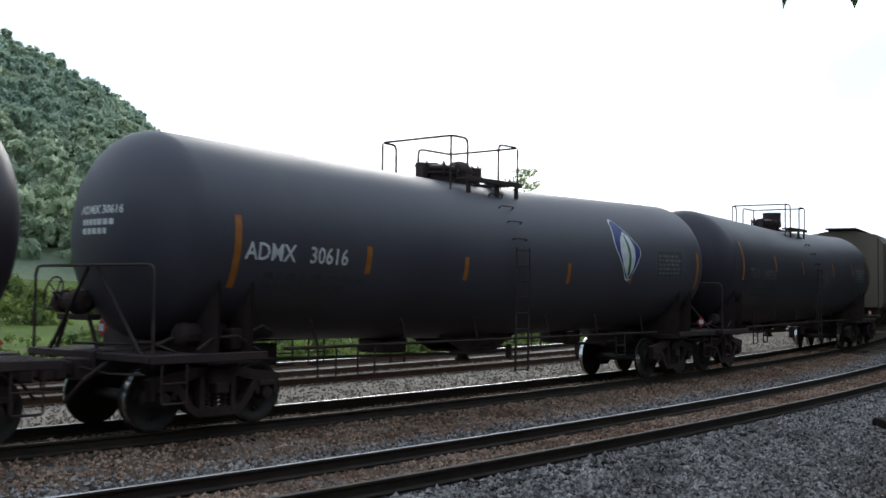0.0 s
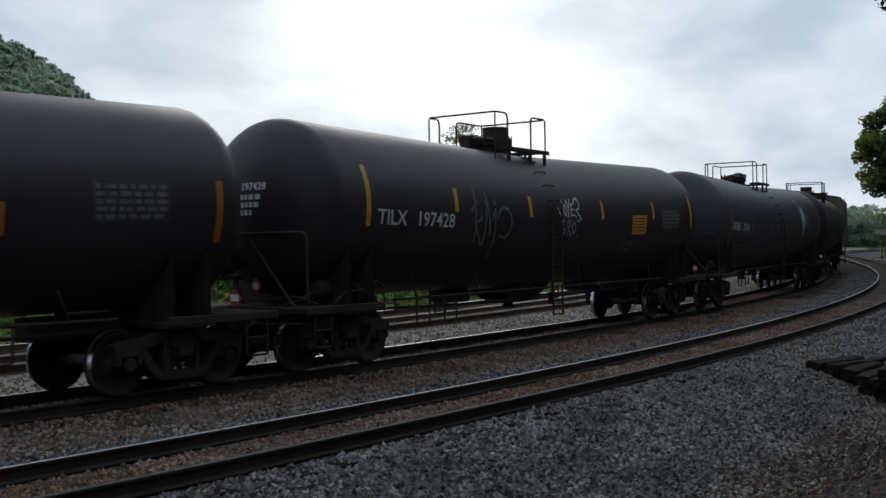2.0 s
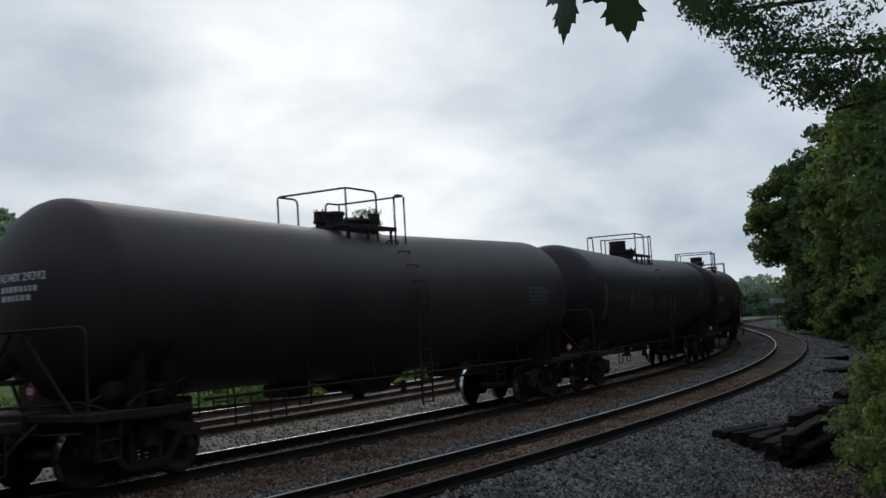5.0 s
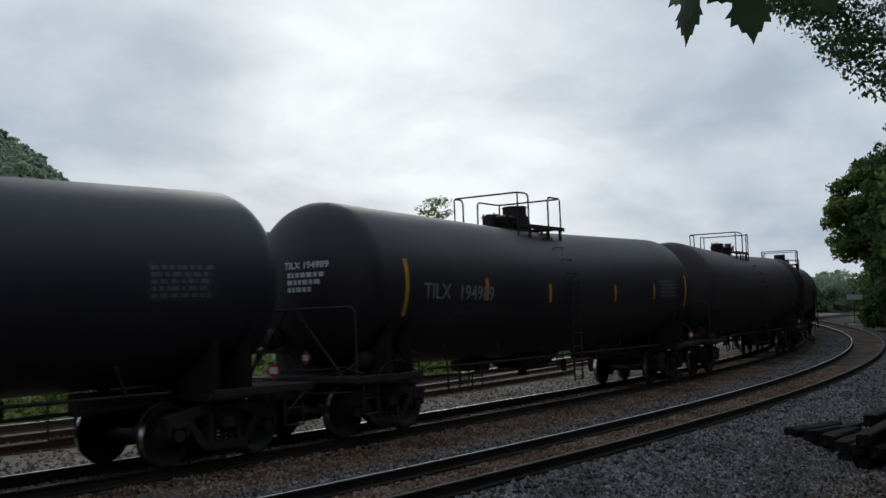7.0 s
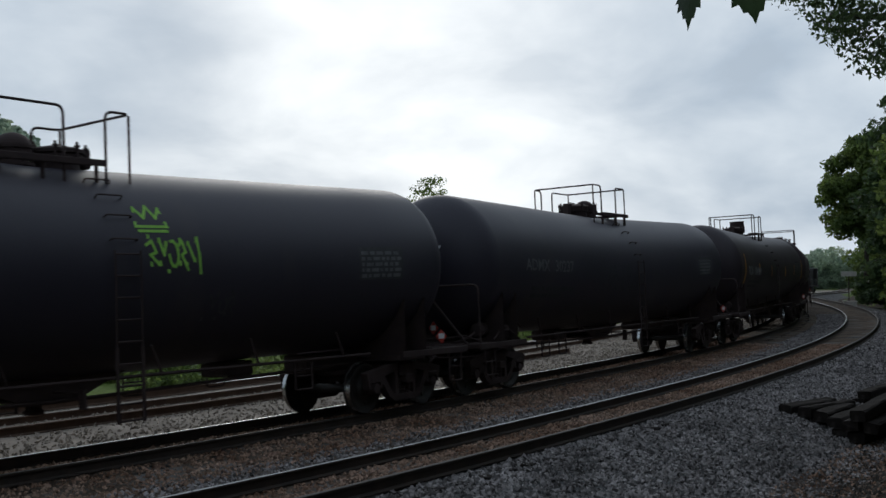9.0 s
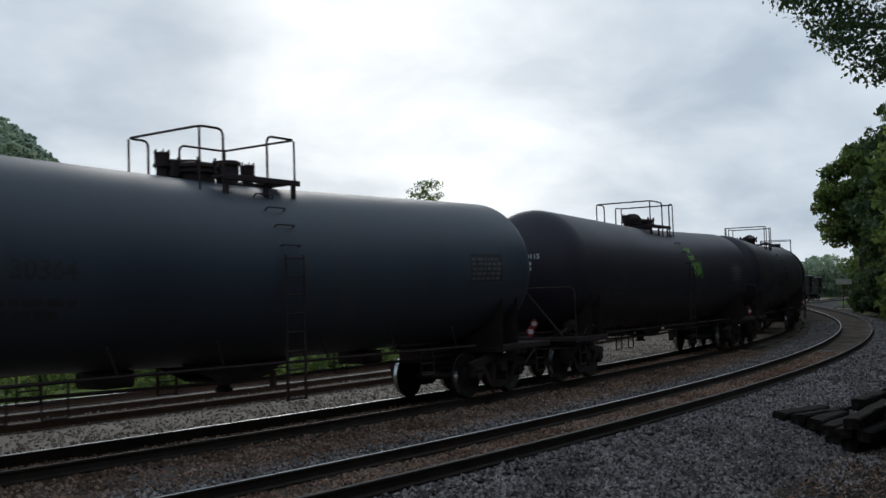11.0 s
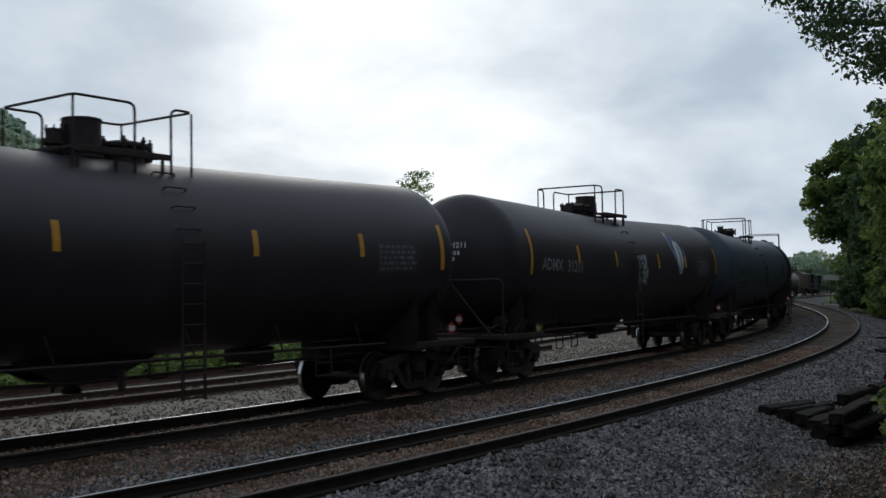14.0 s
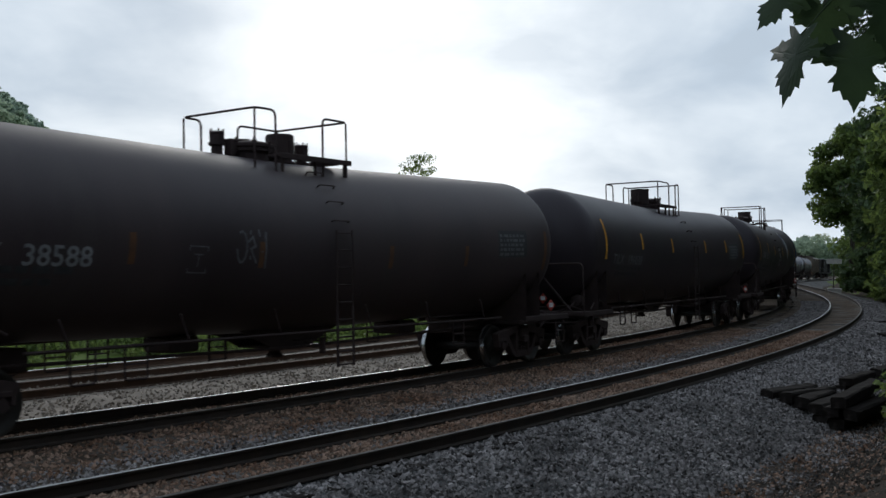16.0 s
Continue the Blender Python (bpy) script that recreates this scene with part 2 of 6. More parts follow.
# ---- building helpers ----
def part(name, bm, mat, parent=None, label="", smooth=False):
    """Links a bmesh (or a ready mesh) as one object, under a thing or part if one is given."""
    if isinstance(bm, bmesh.types.BMesh):
        me = bpy.data.meshes.new(name)
        bm.normal_update()
        bm.to_mesh(me)
        bm.free()
        for m in (mat if isinstance(mat, (list, tuple)) else [mat]):
            me.materials.append(M[m])
        if smooth:
            me.polygons.foreach_set("use_smooth", [True] * len(me.polygons))
    else:
        me = bm
    ob = new(name, me)
    if parent:
        ob.parent = parent
    if label:
        ob["label"] = label
    return ob


def array_mesh(name, verts, loops, size, mat, smooth=False):
    """A mesh of equal-sided faces from numpy arrays."""
    me = bpy.data.meshes.new(name)
    nf = len(loops) // size
    me.vertices.add(len(verts)); me.loops.add(len(loops)); me.polygons.add(nf)
    me.vertices.foreach_set("co", np.asarray(verts, np.float32).ravel())
    me.loops.foreach_set("vertex_index", np.asarray(loops, np.int32))
    me.polygons.foreach_set("loop_start", np.arange(nf, dtype=np.int32) * size)
    me.polygons.foreach_set("loop_total", np.full(nf, size, np.int32))
    me.polygons.foreach_set("use_smooth", np.full(nf, smooth))
    me.materials.append(M[mat])
    me.update(calc_edges=True)
    return me


def box(bm, x0, x1, y0, y1, z0, z1, bevel=0.0, mat=0):
    g = bmesh.ops.create_cube(bm, size=1.0, matrix=Matrix.LocRotScale(((x0 + x1) / 2, (y0 + y1) / 2, (z0 + z1) / 2), None,
                                                                     (abs(x1 - x0), abs(y1 - y0), abs(z1 - z0))))
    if bevel:
        vs = g["verts"]
        es = list({e for v in vs for e in v.link_edges})
        bmesh.ops.bevel(bm, geom=es, offset=bevel, segments=1, affect="EDGES")
    return bm


def bar(bm, a, b, r, sides=6):
    """A round bar from a to b."""
    a, b = Vector(a), Vector(b)
    d = b - a
    m = Matrix.Translation((a + b) / 2) @ d.to_track_quat("Z", "Y").to_matrix().to_4x4()
    bmesh.ops.create_cone(bm, cap_ends=True, segments=sides, radius1=r, radius2=r, depth=d.length, matrix=m)
    return bm


def pipe(bm, pts, r, sides=6):
    """A bent pipe through the points, its corners mitred."""
    pts = [Vector(p) for p in pts]
    rings = []
    for i, p in enumerate(pts):
        d = ((pts[min(i + 1, len(pts) - 1)] - p).normalized() + (p - pts[max(i - 1, 0)]).normalized()).normalized()
        side = d.cross(Vector((0, 0, 1)) if abs(d.z) < 0.9 else Vector((0, 1, 0))).normalized()
        up = side.cross(d)
        rings.append([bm.verts.new(p + r * (math.cos(k * math.tau / sides) * side + math.sin(k * math.tau / sides) * up)) for k in range(sides)])
    for a, b in zip(rings, rings[1:]):
        best = min(range(sides), key=lambda o: sum((a[k].co - b[(k + o) % sides].co).length for k in range(sides)))
        for k in range(sides):
            bm.faces.new((a[k], a[(k + 1) % sides], b[(k + 1 + best) % sides], b[(k + best) % sides]))
    bm.faces.new(rings[0][::-1]); bm.faces.new(rings[-1])
    return bm


def hoop(pts, r=0.12, n=4):
    """Rounds the inner corners of a polyline."""
    pts = [Vector(p) for p in pts]
    out = [pts[0]]
    for a, b, c in zip(pts, pts[1:], pts[2:]):
        p, q = b + (a - b).normalized() * r, b + (c - b).normalized() * r
        for i in range(n + 1):
            t = i / n
            out.append((1 - t) ** 2 * p + 2 * t * (1 - t) * b + t * t * q)
    return out + [pts[-1]]


def lathe(bm, profile, m=None, seg=24):
    """Turns a profile of (along, radius) about the x axis."""
    m = m or Matrix()
    rings = []
    for x, r in profile:
        if r < 1e-4:
            rings.append([bm.verts.new(m @ Vector((x, 0, 0)))])
        else:
            rings.append([bm.verts.new(m @ Vector((x, r * math.sin(k * math.tau / seg), r * math.cos(k * math.tau / seg)))) for k in range(seg)])
    for a, b in zip(rings, rings[1:]):
        for k in range(seg):
            q = [a[k % len(a)], a[(k + 1) % len(a)], b[(k + 1) % len(b)], b[k % len(b)]]
            f = list(dict.fromkeys(q))
            if len(f) > 2:
                bm.faces.new(f)
    return bm


# ---- the line of the tracks: a left curve of 183.5 m, then an easy right curve, falling away ----
CENTRE, RADIUS = Vector((-150.873, 120.020)), 183.546
A0 = math.atan2(0.782582, 0.622548)
START = Vector((CENTRE.x + RADIUS * 0.782582, CENTRE.y - RADIUS * 0.622548))
GAP = 4.4285       # from the near track to the train's
CANT = 0.0763


def build_line():
    s = np.arange(-240, 620, 0.5)
    def curl(v):
        if v < 75: return 1 / RADIUS
        if v < 95: return 1 / RADIUS + (v - 75) / 20 * (-1 / 400 - 1 / RADIUS)
        return -1 / 400 if v < 165 else (0.0 if v < 300 else -1 / 500)
    rows = {}
    i0 = int(np.argmin(abs(s)))
    for sgn in (1, -1):
        x, y, a = START.x, START.y, A0
        i = i0
        while 0 <= i < len(s):
            rows[i] = (x, y, a)
            k = curl(s[i])
            am = a + sgn * 0.25 * k
            x, y, a = x + sgn * 0.5 * math.cos(am), y + sgn * 0.5 * math.sin(am), a + sgn * 0.5 * k
            i += sgn
    t = np.array([rows[i] for i in range(len(s))])
    fall = -np.where(s > 85, 0.0125 * (s - 85) * np.clip((s - 85) / 40, 0, 1), 0)
    fall = np.maximum(fall, -2.3)
    return s, t[:, 0], t[:, 1], t[:, 2], fall


LS, LX, LY, LA, LZ = build_line()


def spot(s, off=0.0, z=0.0):
    """A place s metres along the near track, off metres inside its curve, z above its rails. (Past the bend the offset holds.)"""
    x, y, a, f = (float(np.interp(s, LS, v)) for v in (LX, LY, LA, LZ))
    return Vector((x - off * math.sin(a), y + off * math.cos(a), z + f))


def heading(s):
    return float(np.interp(s, LS, LA))


def draw_in(s):
    """How far the train's track draws nearer to the other one round the curve."""
    return 0.42 * np.clip((np.asarray(s) - 22) / 30, 0, 1)


def ribbon(name, s0, s1, step, section, mat, parent=None, closed=False, smooth=False, jitter=0.0, drawn=False):
    """Sweeps a section of (off, z) along the line."""
    ss = np.arange(s0, s1 + 1e-6, step)
    x, y, a, f = (np.interp(ss, LS, v) for v in (LX, LY, LA, LZ))
    sec = np.array(section)
    off = sec[None, :, 0] - (draw_in(ss)[:, None] if drawn else 0.0)
    V = np.stack([x[:, None] - off * np.sin(a)[:, None], y[:, None] + off * np.cos(a)[:, None],
                  f[:, None] + sec[None, :, 1] + (np.random.rand(len(ss), len(sec)) - 0.5) * jitter], 2)
    n, k = len(ss), len(sec)
    idx = np.arange(n * k).reshape(n, k)
    nxt = np.roll(idx, -1, 1) if closed else idx[:, 1:]
    cur = idx if closed else idx[:, :-1]
    q = np.stack([cur[:-1], cur[1:], nxt[1:], nxt[:-1]], 2).reshape(-1)
    ob = new(name, array_mesh(name, V.reshape(-1, 3), q, 4, mat, smooth))
    if parent:
        ob.parent = parent
    return ob

# ---- ground: one sheet to the horizon, with the bank on which the camera stands ----
def nearest(px, py):
    """Along and off the line for arrays of places."""
    s, o = np.empty(len(px)), np.empty(len(px))
    step = slice(None, None, 4)
    for i in range(len(px)):
        d = (LX[step] - px[i]) ** 2 + (LY[step] - py[i]) ** 2
        k = int(np.argmin(d)) * 4
        s[i] = LS[k]
        o[i] = -(px[i] - LX[k]) * math.sin(LA[k]) + (py[i] - LY[k]) * math.cos(LA[k])
    return s, o


def ground_height(s, o, x, y):
    base = np.interp(s, LS, LZ)
    z = np.full(len(s), -0.62) + base
    z = z - np.clip((o - 14) / 20, 0, 1) * 0.5
    bank = np.clip((-o - 4.6) / 3.2, 0, 1)
    z = z + bank * bank * (3 - 2 * bank) * 1.45
    z = z + np.clip((-o - 12) / 40, 0, 1) * 6
    return z


def build_ground():
    g = np.concatenate([-np.geomspace(2400, 62, 16), np.linspace(-60, 60, 81), np.geomspace(62, 2400, 16)])
    h = np.concatenate([-np.geomspace(2400, 40, 12), np.linspace(-38, 180, 110), np.geomspace(185, 2400, 14)])
    X, Y = np.meshgrid(g, h)
    s, o = nearest(X.ravel(), Y.ravel())
    Z = ground_height(s, o, X.ravel(), Y.ravel())
    V = np.stack([X.ravel(), Y.ravel(), Z], 1)
    i = np.arange(len(V)).reshape(X.shape)
    q = np.stack([i[:-1, :-1], i[:-1, 1:], i[1:, 1:], i[1:, :-1]], 2).reshape(-1)
    ob = new("ground", array_mesh("ground", V, q, 4, "grass", True))
    tagged(ob, "rough green grass and weeds beside the tracks", "ground", kind="structure")


build_ground()
tagged(ribbon("dirt_strip", -230, 300, 1.0, [(-11.9, 0.87), (-9.5, 0.89), (-8.6, 0.89), (-7.8, 0.88), (-7.2, 0.78), (-6.6, 0.54), (-6.0, 0.2), (-5.4, -0.18), (-4.8, -0.53), (-4.0, -0.57), (-3.2, -0.575)], "dirt", jitter=0.04),
       "bare brown dirt at the foot of the ballast", "ground", kind="structure")
NEAR_BED = [(-4.3, -0.64), (-3.8, -0.55), (-3.0, -0.43), (-2.2, -0.3), (-1.5, -0.185), (-1.0, -0.16), (-0.75, -0.16)]
tagged(ribbon("ballast_shoulder", -230, 420, 0.5, NEAR_BED, "ballast_grey", jitter=0.02), "sloping shoulder of grey crushed stone ballast", "ballast", kind="structure")
tagged(ribbon("ballast_near", -230, 420, 0.5, [(-0.75, -0.163), (0, -0.2), (0.75, -0.235), (1.4, -0.24), (2.0, -0.27)], "ballast_brown", jitter=0.015),
       "rusty brown stained ballast between the rails", "ballast", kind="structure")
tagged(ribbon("ballast_between", -230, 420, 0.5, [(2.0, -0.272), (2.5, -0.285), (3.0, -0.27), (3.68, -0.27), (4.4285, -0.305), (5.18, -0.345), (5.9, -0.36), (6.3, -0.39)], "ballast_brown", jitter=0.015),
       "brown and grey ballast under the train", "ballast", kind="structure")
tagged(ribbon("gravel_apron", -230, 300, 0.6, [(6.3, -0.395), (7.0, -0.42), (8.2, -0.40), (9.7, -0.42), (10.9, -0.45), (12.4, -0.48), (13.2, -0.56), (14.0, -0.75)], "gravel_pale", jitter=0.02),
       "pale tan gravel between the yard tracks", "gravel", kind="structure")


# ---- tracks ----
def rail_section(off, z):
    """The foot, web and head of a rail whose top middle is at off, z."""
    w = [(-0.07, -0.172), (-0.07, -0.160), (-0.012, -0.140), (-0.010, -0.045), (-0.037, -0.032), (-0.037, -0.006), (0.037, -0.006),
         (0.037, -0.032), (0.010, -0.045), (0.012, -0.140), (0.07, -0.160), (0.07, -0.172)]
    return [(off + a, z + b) for a, b in w]


TIE = None


def tie_mesh():
    bm = bmesh.new()
    box(bm, -0.115, 0.115, -1.3, 1.3, -0.18, 0.0, 0.012)
    me = bpy.data.meshes.new("tie")
    bm.to_mesh(me); bm.free()
    me.materials.append(M["tie_wood"])
    return me


def build_track(off, z, cant, s0, s1, rail_mat, top_mat, label, ties):
    track = tagged(new("railway_track"), label, "railway track", "tracks of the line")
    for o, dz in ((-0.75, cant / 2), (0.75, -cant / 2)):
        r = ribbon("rail", s0, s1, 1.0, rail_section(off + o, z + dz), rail_mat, track, True, drawn=off == GAP)
        if top_mat:
            ribbon("rail_head", s0, s1, 1.0, [(off + o - 0.024, z + dz - 0.0055), (off + o - 0.014, z + dz), (off + o + 0.014, z + dz), (off + o + 0.024, z + dz - 0.0055)], top_mat if o > 0 else "rail_dull", r, drawn=off == GAP)
    rng = random.Random(int(off * 10))
    for k in range(ties[2]):
        s = ties[0] + (ties[1] - ties[0]) * k / ties[2] + rng.uniform(-0.04, 0.04)
        t = new("tie", TIE)
        t.parent = track
        p = spot(s, off - (float(draw_in(s)) if off == GAP else 0.0) + rng.uniform(-0.05, 0.05), z - 0.212 + rng.uniform(-0.015, 0.012))
        t.matrix_local = Matrix.Translation(p) @ Matrix.Rotation(heading(s) + rng.uniform(-0.02, 0.02), 4, "Z") @ Matrix.Rotation(-cant / 1.5, 4, "X")
    return track


TIE = tie_mesh()
build_track(0.0, 0.0, CANT, -230, 420, "rail_side", "rail_top", "curved main track with polished rail heads and brown ties", (0, 84, 160))
build_track(GAP, -0.118, CANT, -230, 420, "rail_side", "rail_top", "curved main track carrying the tank train", (0, 84, 160))
build_track(10.5, -0.27, 0.0, -230, 150, "rail_rust", "rail_top", "side track at the edge of the grass", (0, 60, 110))

# ---- tank cars ----
TR, TZ = 1.53, 2.60          # tank radius and axis height above the rail at mid-length


def rise(x):
    """How far the tank's axis has risen x metres from mid-length: each half climbs to its end, so that the tank drains to the middle."""
    return -0.022 * x if x < 0 else 0.017 * x

TL = 16.7                     # length over the heads
MESHES = {}


def shared(name, key, mat, parent, build, label="", smooth=False, at=None):
    """A part whose mesh is built once and used by every car."""
    if key not in MESHES:
        bm = bmesh.new()
        build(bm)
        ob = part(name, bm, mat, parent, label, smooth)
        MESHES[key] = ob.data
    else:
        ob = part(name, MESHES[key], mat, parent, label)
    if at is not None:
        ob.matrix_local = at
    return ob


def tank_shell(bm):
    half, d = TL / 2, 0.80
    prof = [(-half + d - d * math.cos(math.pi / 2 * i / 12), TR * math.sin(math.pi / 2 * i / 12)) for i in range(13)]
    body = [(-half + d + (2 * half - 2 * d) * i / 10, TR) for i in range(1, 10)]
    prof = prof + body + [(-x, r) for x, r in prof[::-1]]
    lathe(bm, prof, Matrix.Translation((0, 0, TZ)), 64)
    for v in bm.verts:
        v.co.z += rise(v.co.x)


def wheelset(bm):
    for sgn in (-1, 1):
        m = Matrix.Translation((0, sgn * 0.75, 0)) @ Matrix.Rotation(radians(90) * sgn, 4, "Z")
        # along the axle outwards: flange, tread, rim, plate, hub
        lathe(bm, [(-0.075, 0.10), (-0.07, 0.36), (-0.06, 0.46), (-0.055, 0.484), (-0.035, 0.484), (-0.025, 0.462)], m, 28)
        n0 = len(bm.faces)
        lathe(bm, [(-0.025, 0.462), (0.0, 0.458), (0.068, 0.452)], m, 28)
        bm.faces.ensure_lookup_table()
        for f in bm.faces[n0:]:
            f.material_index = 1
        lathe(bm, [(0.068, 0.452), (0.07, 0.40), (0.03, 0.36), (0.0, 0.2), (0.04, 0.15), (0.09, 0.13), (0.09, 0.0)], m, 28)
    bar(bm, (0, -0.9, 0), (0, 0.9, 0), 0.085, 12)
    for k in range(4):     # a chalk mark and casting lugs make the turning visible
        a = k * math.pi / 2
        for sgn in (-1, 1):
            box(bm, math.cos(a) * 0.27 - 0.03, math.cos(a) * 0.27 + 0.03, sgn * 0.75 - 0.02, sgn * 0.75 + sgn * 0.03, math.sin(a) * 0.27 - 0.03, math.sin(a) * 0.27 + 0.03)


def girder(bm, pts, depth, y0, y1):
    """A bent cast member through points in the x-z plane."""
    rows = []
    n = len(pts)
    for i, (x, z) in enumerate(pts):
        p, q = Vector(pts[max(0, i - 1)]), Vector(pts[min(n - 1, i + 1)])
        d = (q - p).normalized()
        nn = Vector((-d.y, d.x)) * depth / 2
        rows.append([bm.verts.new((x + sx * nn.x, y, z + sx * nn.y)) for sx, y in ((1, y0), (1, y1), (-1, y1), (-1, y0))])
    for r, q in zip(rows, rows[1:]):
        for k in range(4):
            bm.faces.new((r[k], r[(k + 1) % 4], q[(k + 1) % 4], q[k]))
    bm.faces.new(rows[0][::-1]); bm.faces.new(rows[-1])


def side_frame(bm):
    """A cast truck side frame: arched top, hung bottom, columns and the jaws over the bearings."""
    girder(bm, [(-1.12, 0.66), (-0.95, 0.70), (-0.62, 0.74), (-0.36, 0.80), (0.36, 0.80), (0.62, 0.74), (0.95, 0.70), (1.12, 0.66)], 0.15, -0.08, 0.08)
    girder(bm, [(-0.72, 0.68), (-0.46, 0.32), (-0.34, 0.24), (0.34, 0.24), (0.46, 0.32), (0.72, 0.68)], 0.12, -0.08, 0.08)
    for x in (-0.27, 0.27):
        box(bm, x - 0.045, x + 0.045, -0.09, 0.09, 0.24, 0.8, 0.01)
    for x in (-0.89, 0.89):
        bmesh.ops.create_cone(bm, cap_ends=True, segments=16, radius1=0.12, radius2=0.09, depth=0.2, matrix=Matrix.Translation((x, 0.0, 0.457)) @ Matrix.Rotation(radians(90), 4, "X"))
        for k in (-1, 1):
            box(bm, x + k * 0.17 - 0.035, x + k * 0.17 + 0.035, -0.08, 0.08, 0.44, 0.68, 0.01)
        box(bm, x - 0.14, x + 0.14, -0.09, 0.09, 0.56, 0.64, 0.01)
    bmesh.ops.recalc_face_normals(bm, faces=bm.faces)


def spring(bm):
    """A coil spring, drawn as a turned stack of coils."""
    prof = [(0.0, 0.0)]
    for k in range(6):
        z = k * 0.06
        prof += [(z, 0.045), (z + 0.012, 0.068), (z + 0.036, 0.068), (z + 0.048, 0.045)]
    lathe(bm, prof + [(0.35, 0.0)], Matrix.Rotation(radians(-90), 4, "Y"), 10)


def bolster(bm):
    box(bm, -0.2, 0.2, -1.15, 1.15, 0.62, 0.86, 0.03)
    box(bm, -0.12, 0.12, -1.2, 1.2, 0.5, 0.66, 0.02)
    for x in (-0.42, 0.42):
        bar(bm, (x, -0.75, 0.42), (x, 0.75, 0.42), 0.03)
        for y in (-0.75, 0.75):
            box(bm, x - 0.03, x + 0.03, y - 0.05, y + 0.05, 0.3, 0.55, 0.01)


def build_bogie(car, x, yaw):
    b = shared("bogie", "bogie", "underframe", car, bolster, at=Matrix.Translation((x, 0, 0)) @ Matrix.Rotation(yaw, 4, "Z"))
    sets = []
    for k in (-0.89, 0.89):
        w = shared("wheelset", "wheelset", ["wheel_steel", "tread_steel"], b, wheelset, "dark steel wheels with polished treads", True, at=Matrix.Translation((k, 0, 0.457)))
        sets.append(w)
    for y in (-1.0, 1.0):
        shared("side_frame", "side_frame", "underframe", b, side_frame, at=Matrix.Translation((0, y, 0)))
        for x in (-0.15, 0.0, 0.15):
            shared("spring", "spring", "underframe", b, spring, at=Matrix.Translation((x, y, 0.28)))
    return sets


def stub_sill(bm, e):
    """End underframe: sill, draft gear, coupler, saddle and end platform."""
    box(bm, e * 5.2, e * 8.55, -0.28, 0.28, 0.78, 1.12, 0.02)
    box(bm, e * 8.5, e * 8.75, -0.2, 0.2, 0.72, 1.02, 0.02)
    box(bm, e * 8.7, e * 9.02, -0.09, 0.09, 0.76, 0.98, 0.03)
    box(bm, e * 8.86, e * 9.06, -0.17, 0.12, 0.72, 1.02, 0.04)


def saddle(bm, e):
    """The cradle under the tank, over the truck."""
    n = 14
    for x0, x1 in ((7.0 - 0.32, 7.0 - 0.28), (7.0 + 0.28, 7.0 + 0.32)):
        lo, hi = [], []
        for i in range(n + 1):
            a = radians(-66 + 132 * i / n)
            y, z = TR * 0.995 * math.sin(a), TZ + rise(e * 7) - TR * 0.995 * math.cos(a)
            hi.append((y, z))
            lo.append((max(-1.42, min(1.42, y)), 1.0))
        for i in range(n):
            vs = []
            for x in (x0, x1):
                vs.append([bm.verts.new((e * x, *p)) for p in (lo[i], lo[i + 1], hi[i + 1], hi[i])])
            for f in (vs[0], vs[1][::-1]):
                try:
                    bm.faces.new(f)
                except ValueError:
                    pass
    box(bm, e * 6.6, e * 7.4, -1.3, 1.3, 0.92, 1.02, 0.015)
    bmesh.ops.recalc_face_normals(bm, faces=bm.faces)


def end_platform(bm, e):
    """Crossover deck with its edge channel, brackets and the sill steps."""
    box(bm, e * 8.46, e * 8.52, -1.5, 1.5, 1.0, 1.1, 0.01)
    for y in (-1.48, 1.48):
        box(bm, e * 6.5, e * 8.5, y - 0.03, y + 0.03, 0.98, 1.1, 0.01)
        pipe(bm, hoop([(e * 8.3, y, 1.0), (e * 8.3, y, 0.45), (e * 7.9, y, 0.45), (e * 7.9, y, 1.0)], 0.04, 2), 0.018, 5)
        bar(bm, (e * 8.3, y, 0.72), (e * 7.9, y, 0.72), 0.015, 5)


def end_hoop(bm, e):
    """The tall bent pipe across the whole end of the car."""
    x = e * 8.44
    pipe(bm, hoop([(x, 1.46, 0.95), (x, 1.46, 2.3), (x, -1.46, 2.3), (x, -1.46, 0.95)], 0.16, 5), 0.023, 7)


def end_brace(bm, e, sg):
    """One leg of the brace that spreads from under the hoop to the deck."""
    bar(bm, (e * 8.42, sg * 0.12, 2.27), (e * 8.38, sg * 1.12, 1.08), 0.028, 6)


def brake_wheel(bm):
    ring = [(-8.42 + 0.05 * math.sin(k * math.tau / 18), 1.0 + 0.24 * math.cos(k * math.tau / 18), 1.9 + 0.24 * math.sin(k * math.tau / 18)) for k in range(19)]
    pipe(bm, ring, 0.016, 5)
    for p in ring[2:18:4]:
        bar(bm, (-8.37, 1.0, 1.9), p, 0.012, 5)
    bar(bm, (-8.42, 1.0, 1.9), (-8.3, 1.0, 1.9), 0.03, 6)


def brake_housing(bm):
    """The gear drum behind the brake wheel on its splayed legs."""
    lathe(bm, [(-0.34, 0.0), (-0.34, 0.1), (-0.3, 0.17), (-0.1, 0.19), (-0.08, 0.13), (0.2, 0.13), (0.22, 0.17), (0.34, 0.17), (0.36, 0.0)], Matrix.Translation((-8.2, 0.82, 1.78)) @ Matrix.Rotation(radians(90), 4, "Z"), 14)
    box(bm, -8.3, -8.08, 0.3, 1.1, 1.52, 1.6, 0.01)
    for y0, y1 in ((0.4, 0.15), (1.0, 1.25)):
        bar(bm, (-8.2, y0, 1.54), (-8.2, y1, 1.06), 0.03, 6)


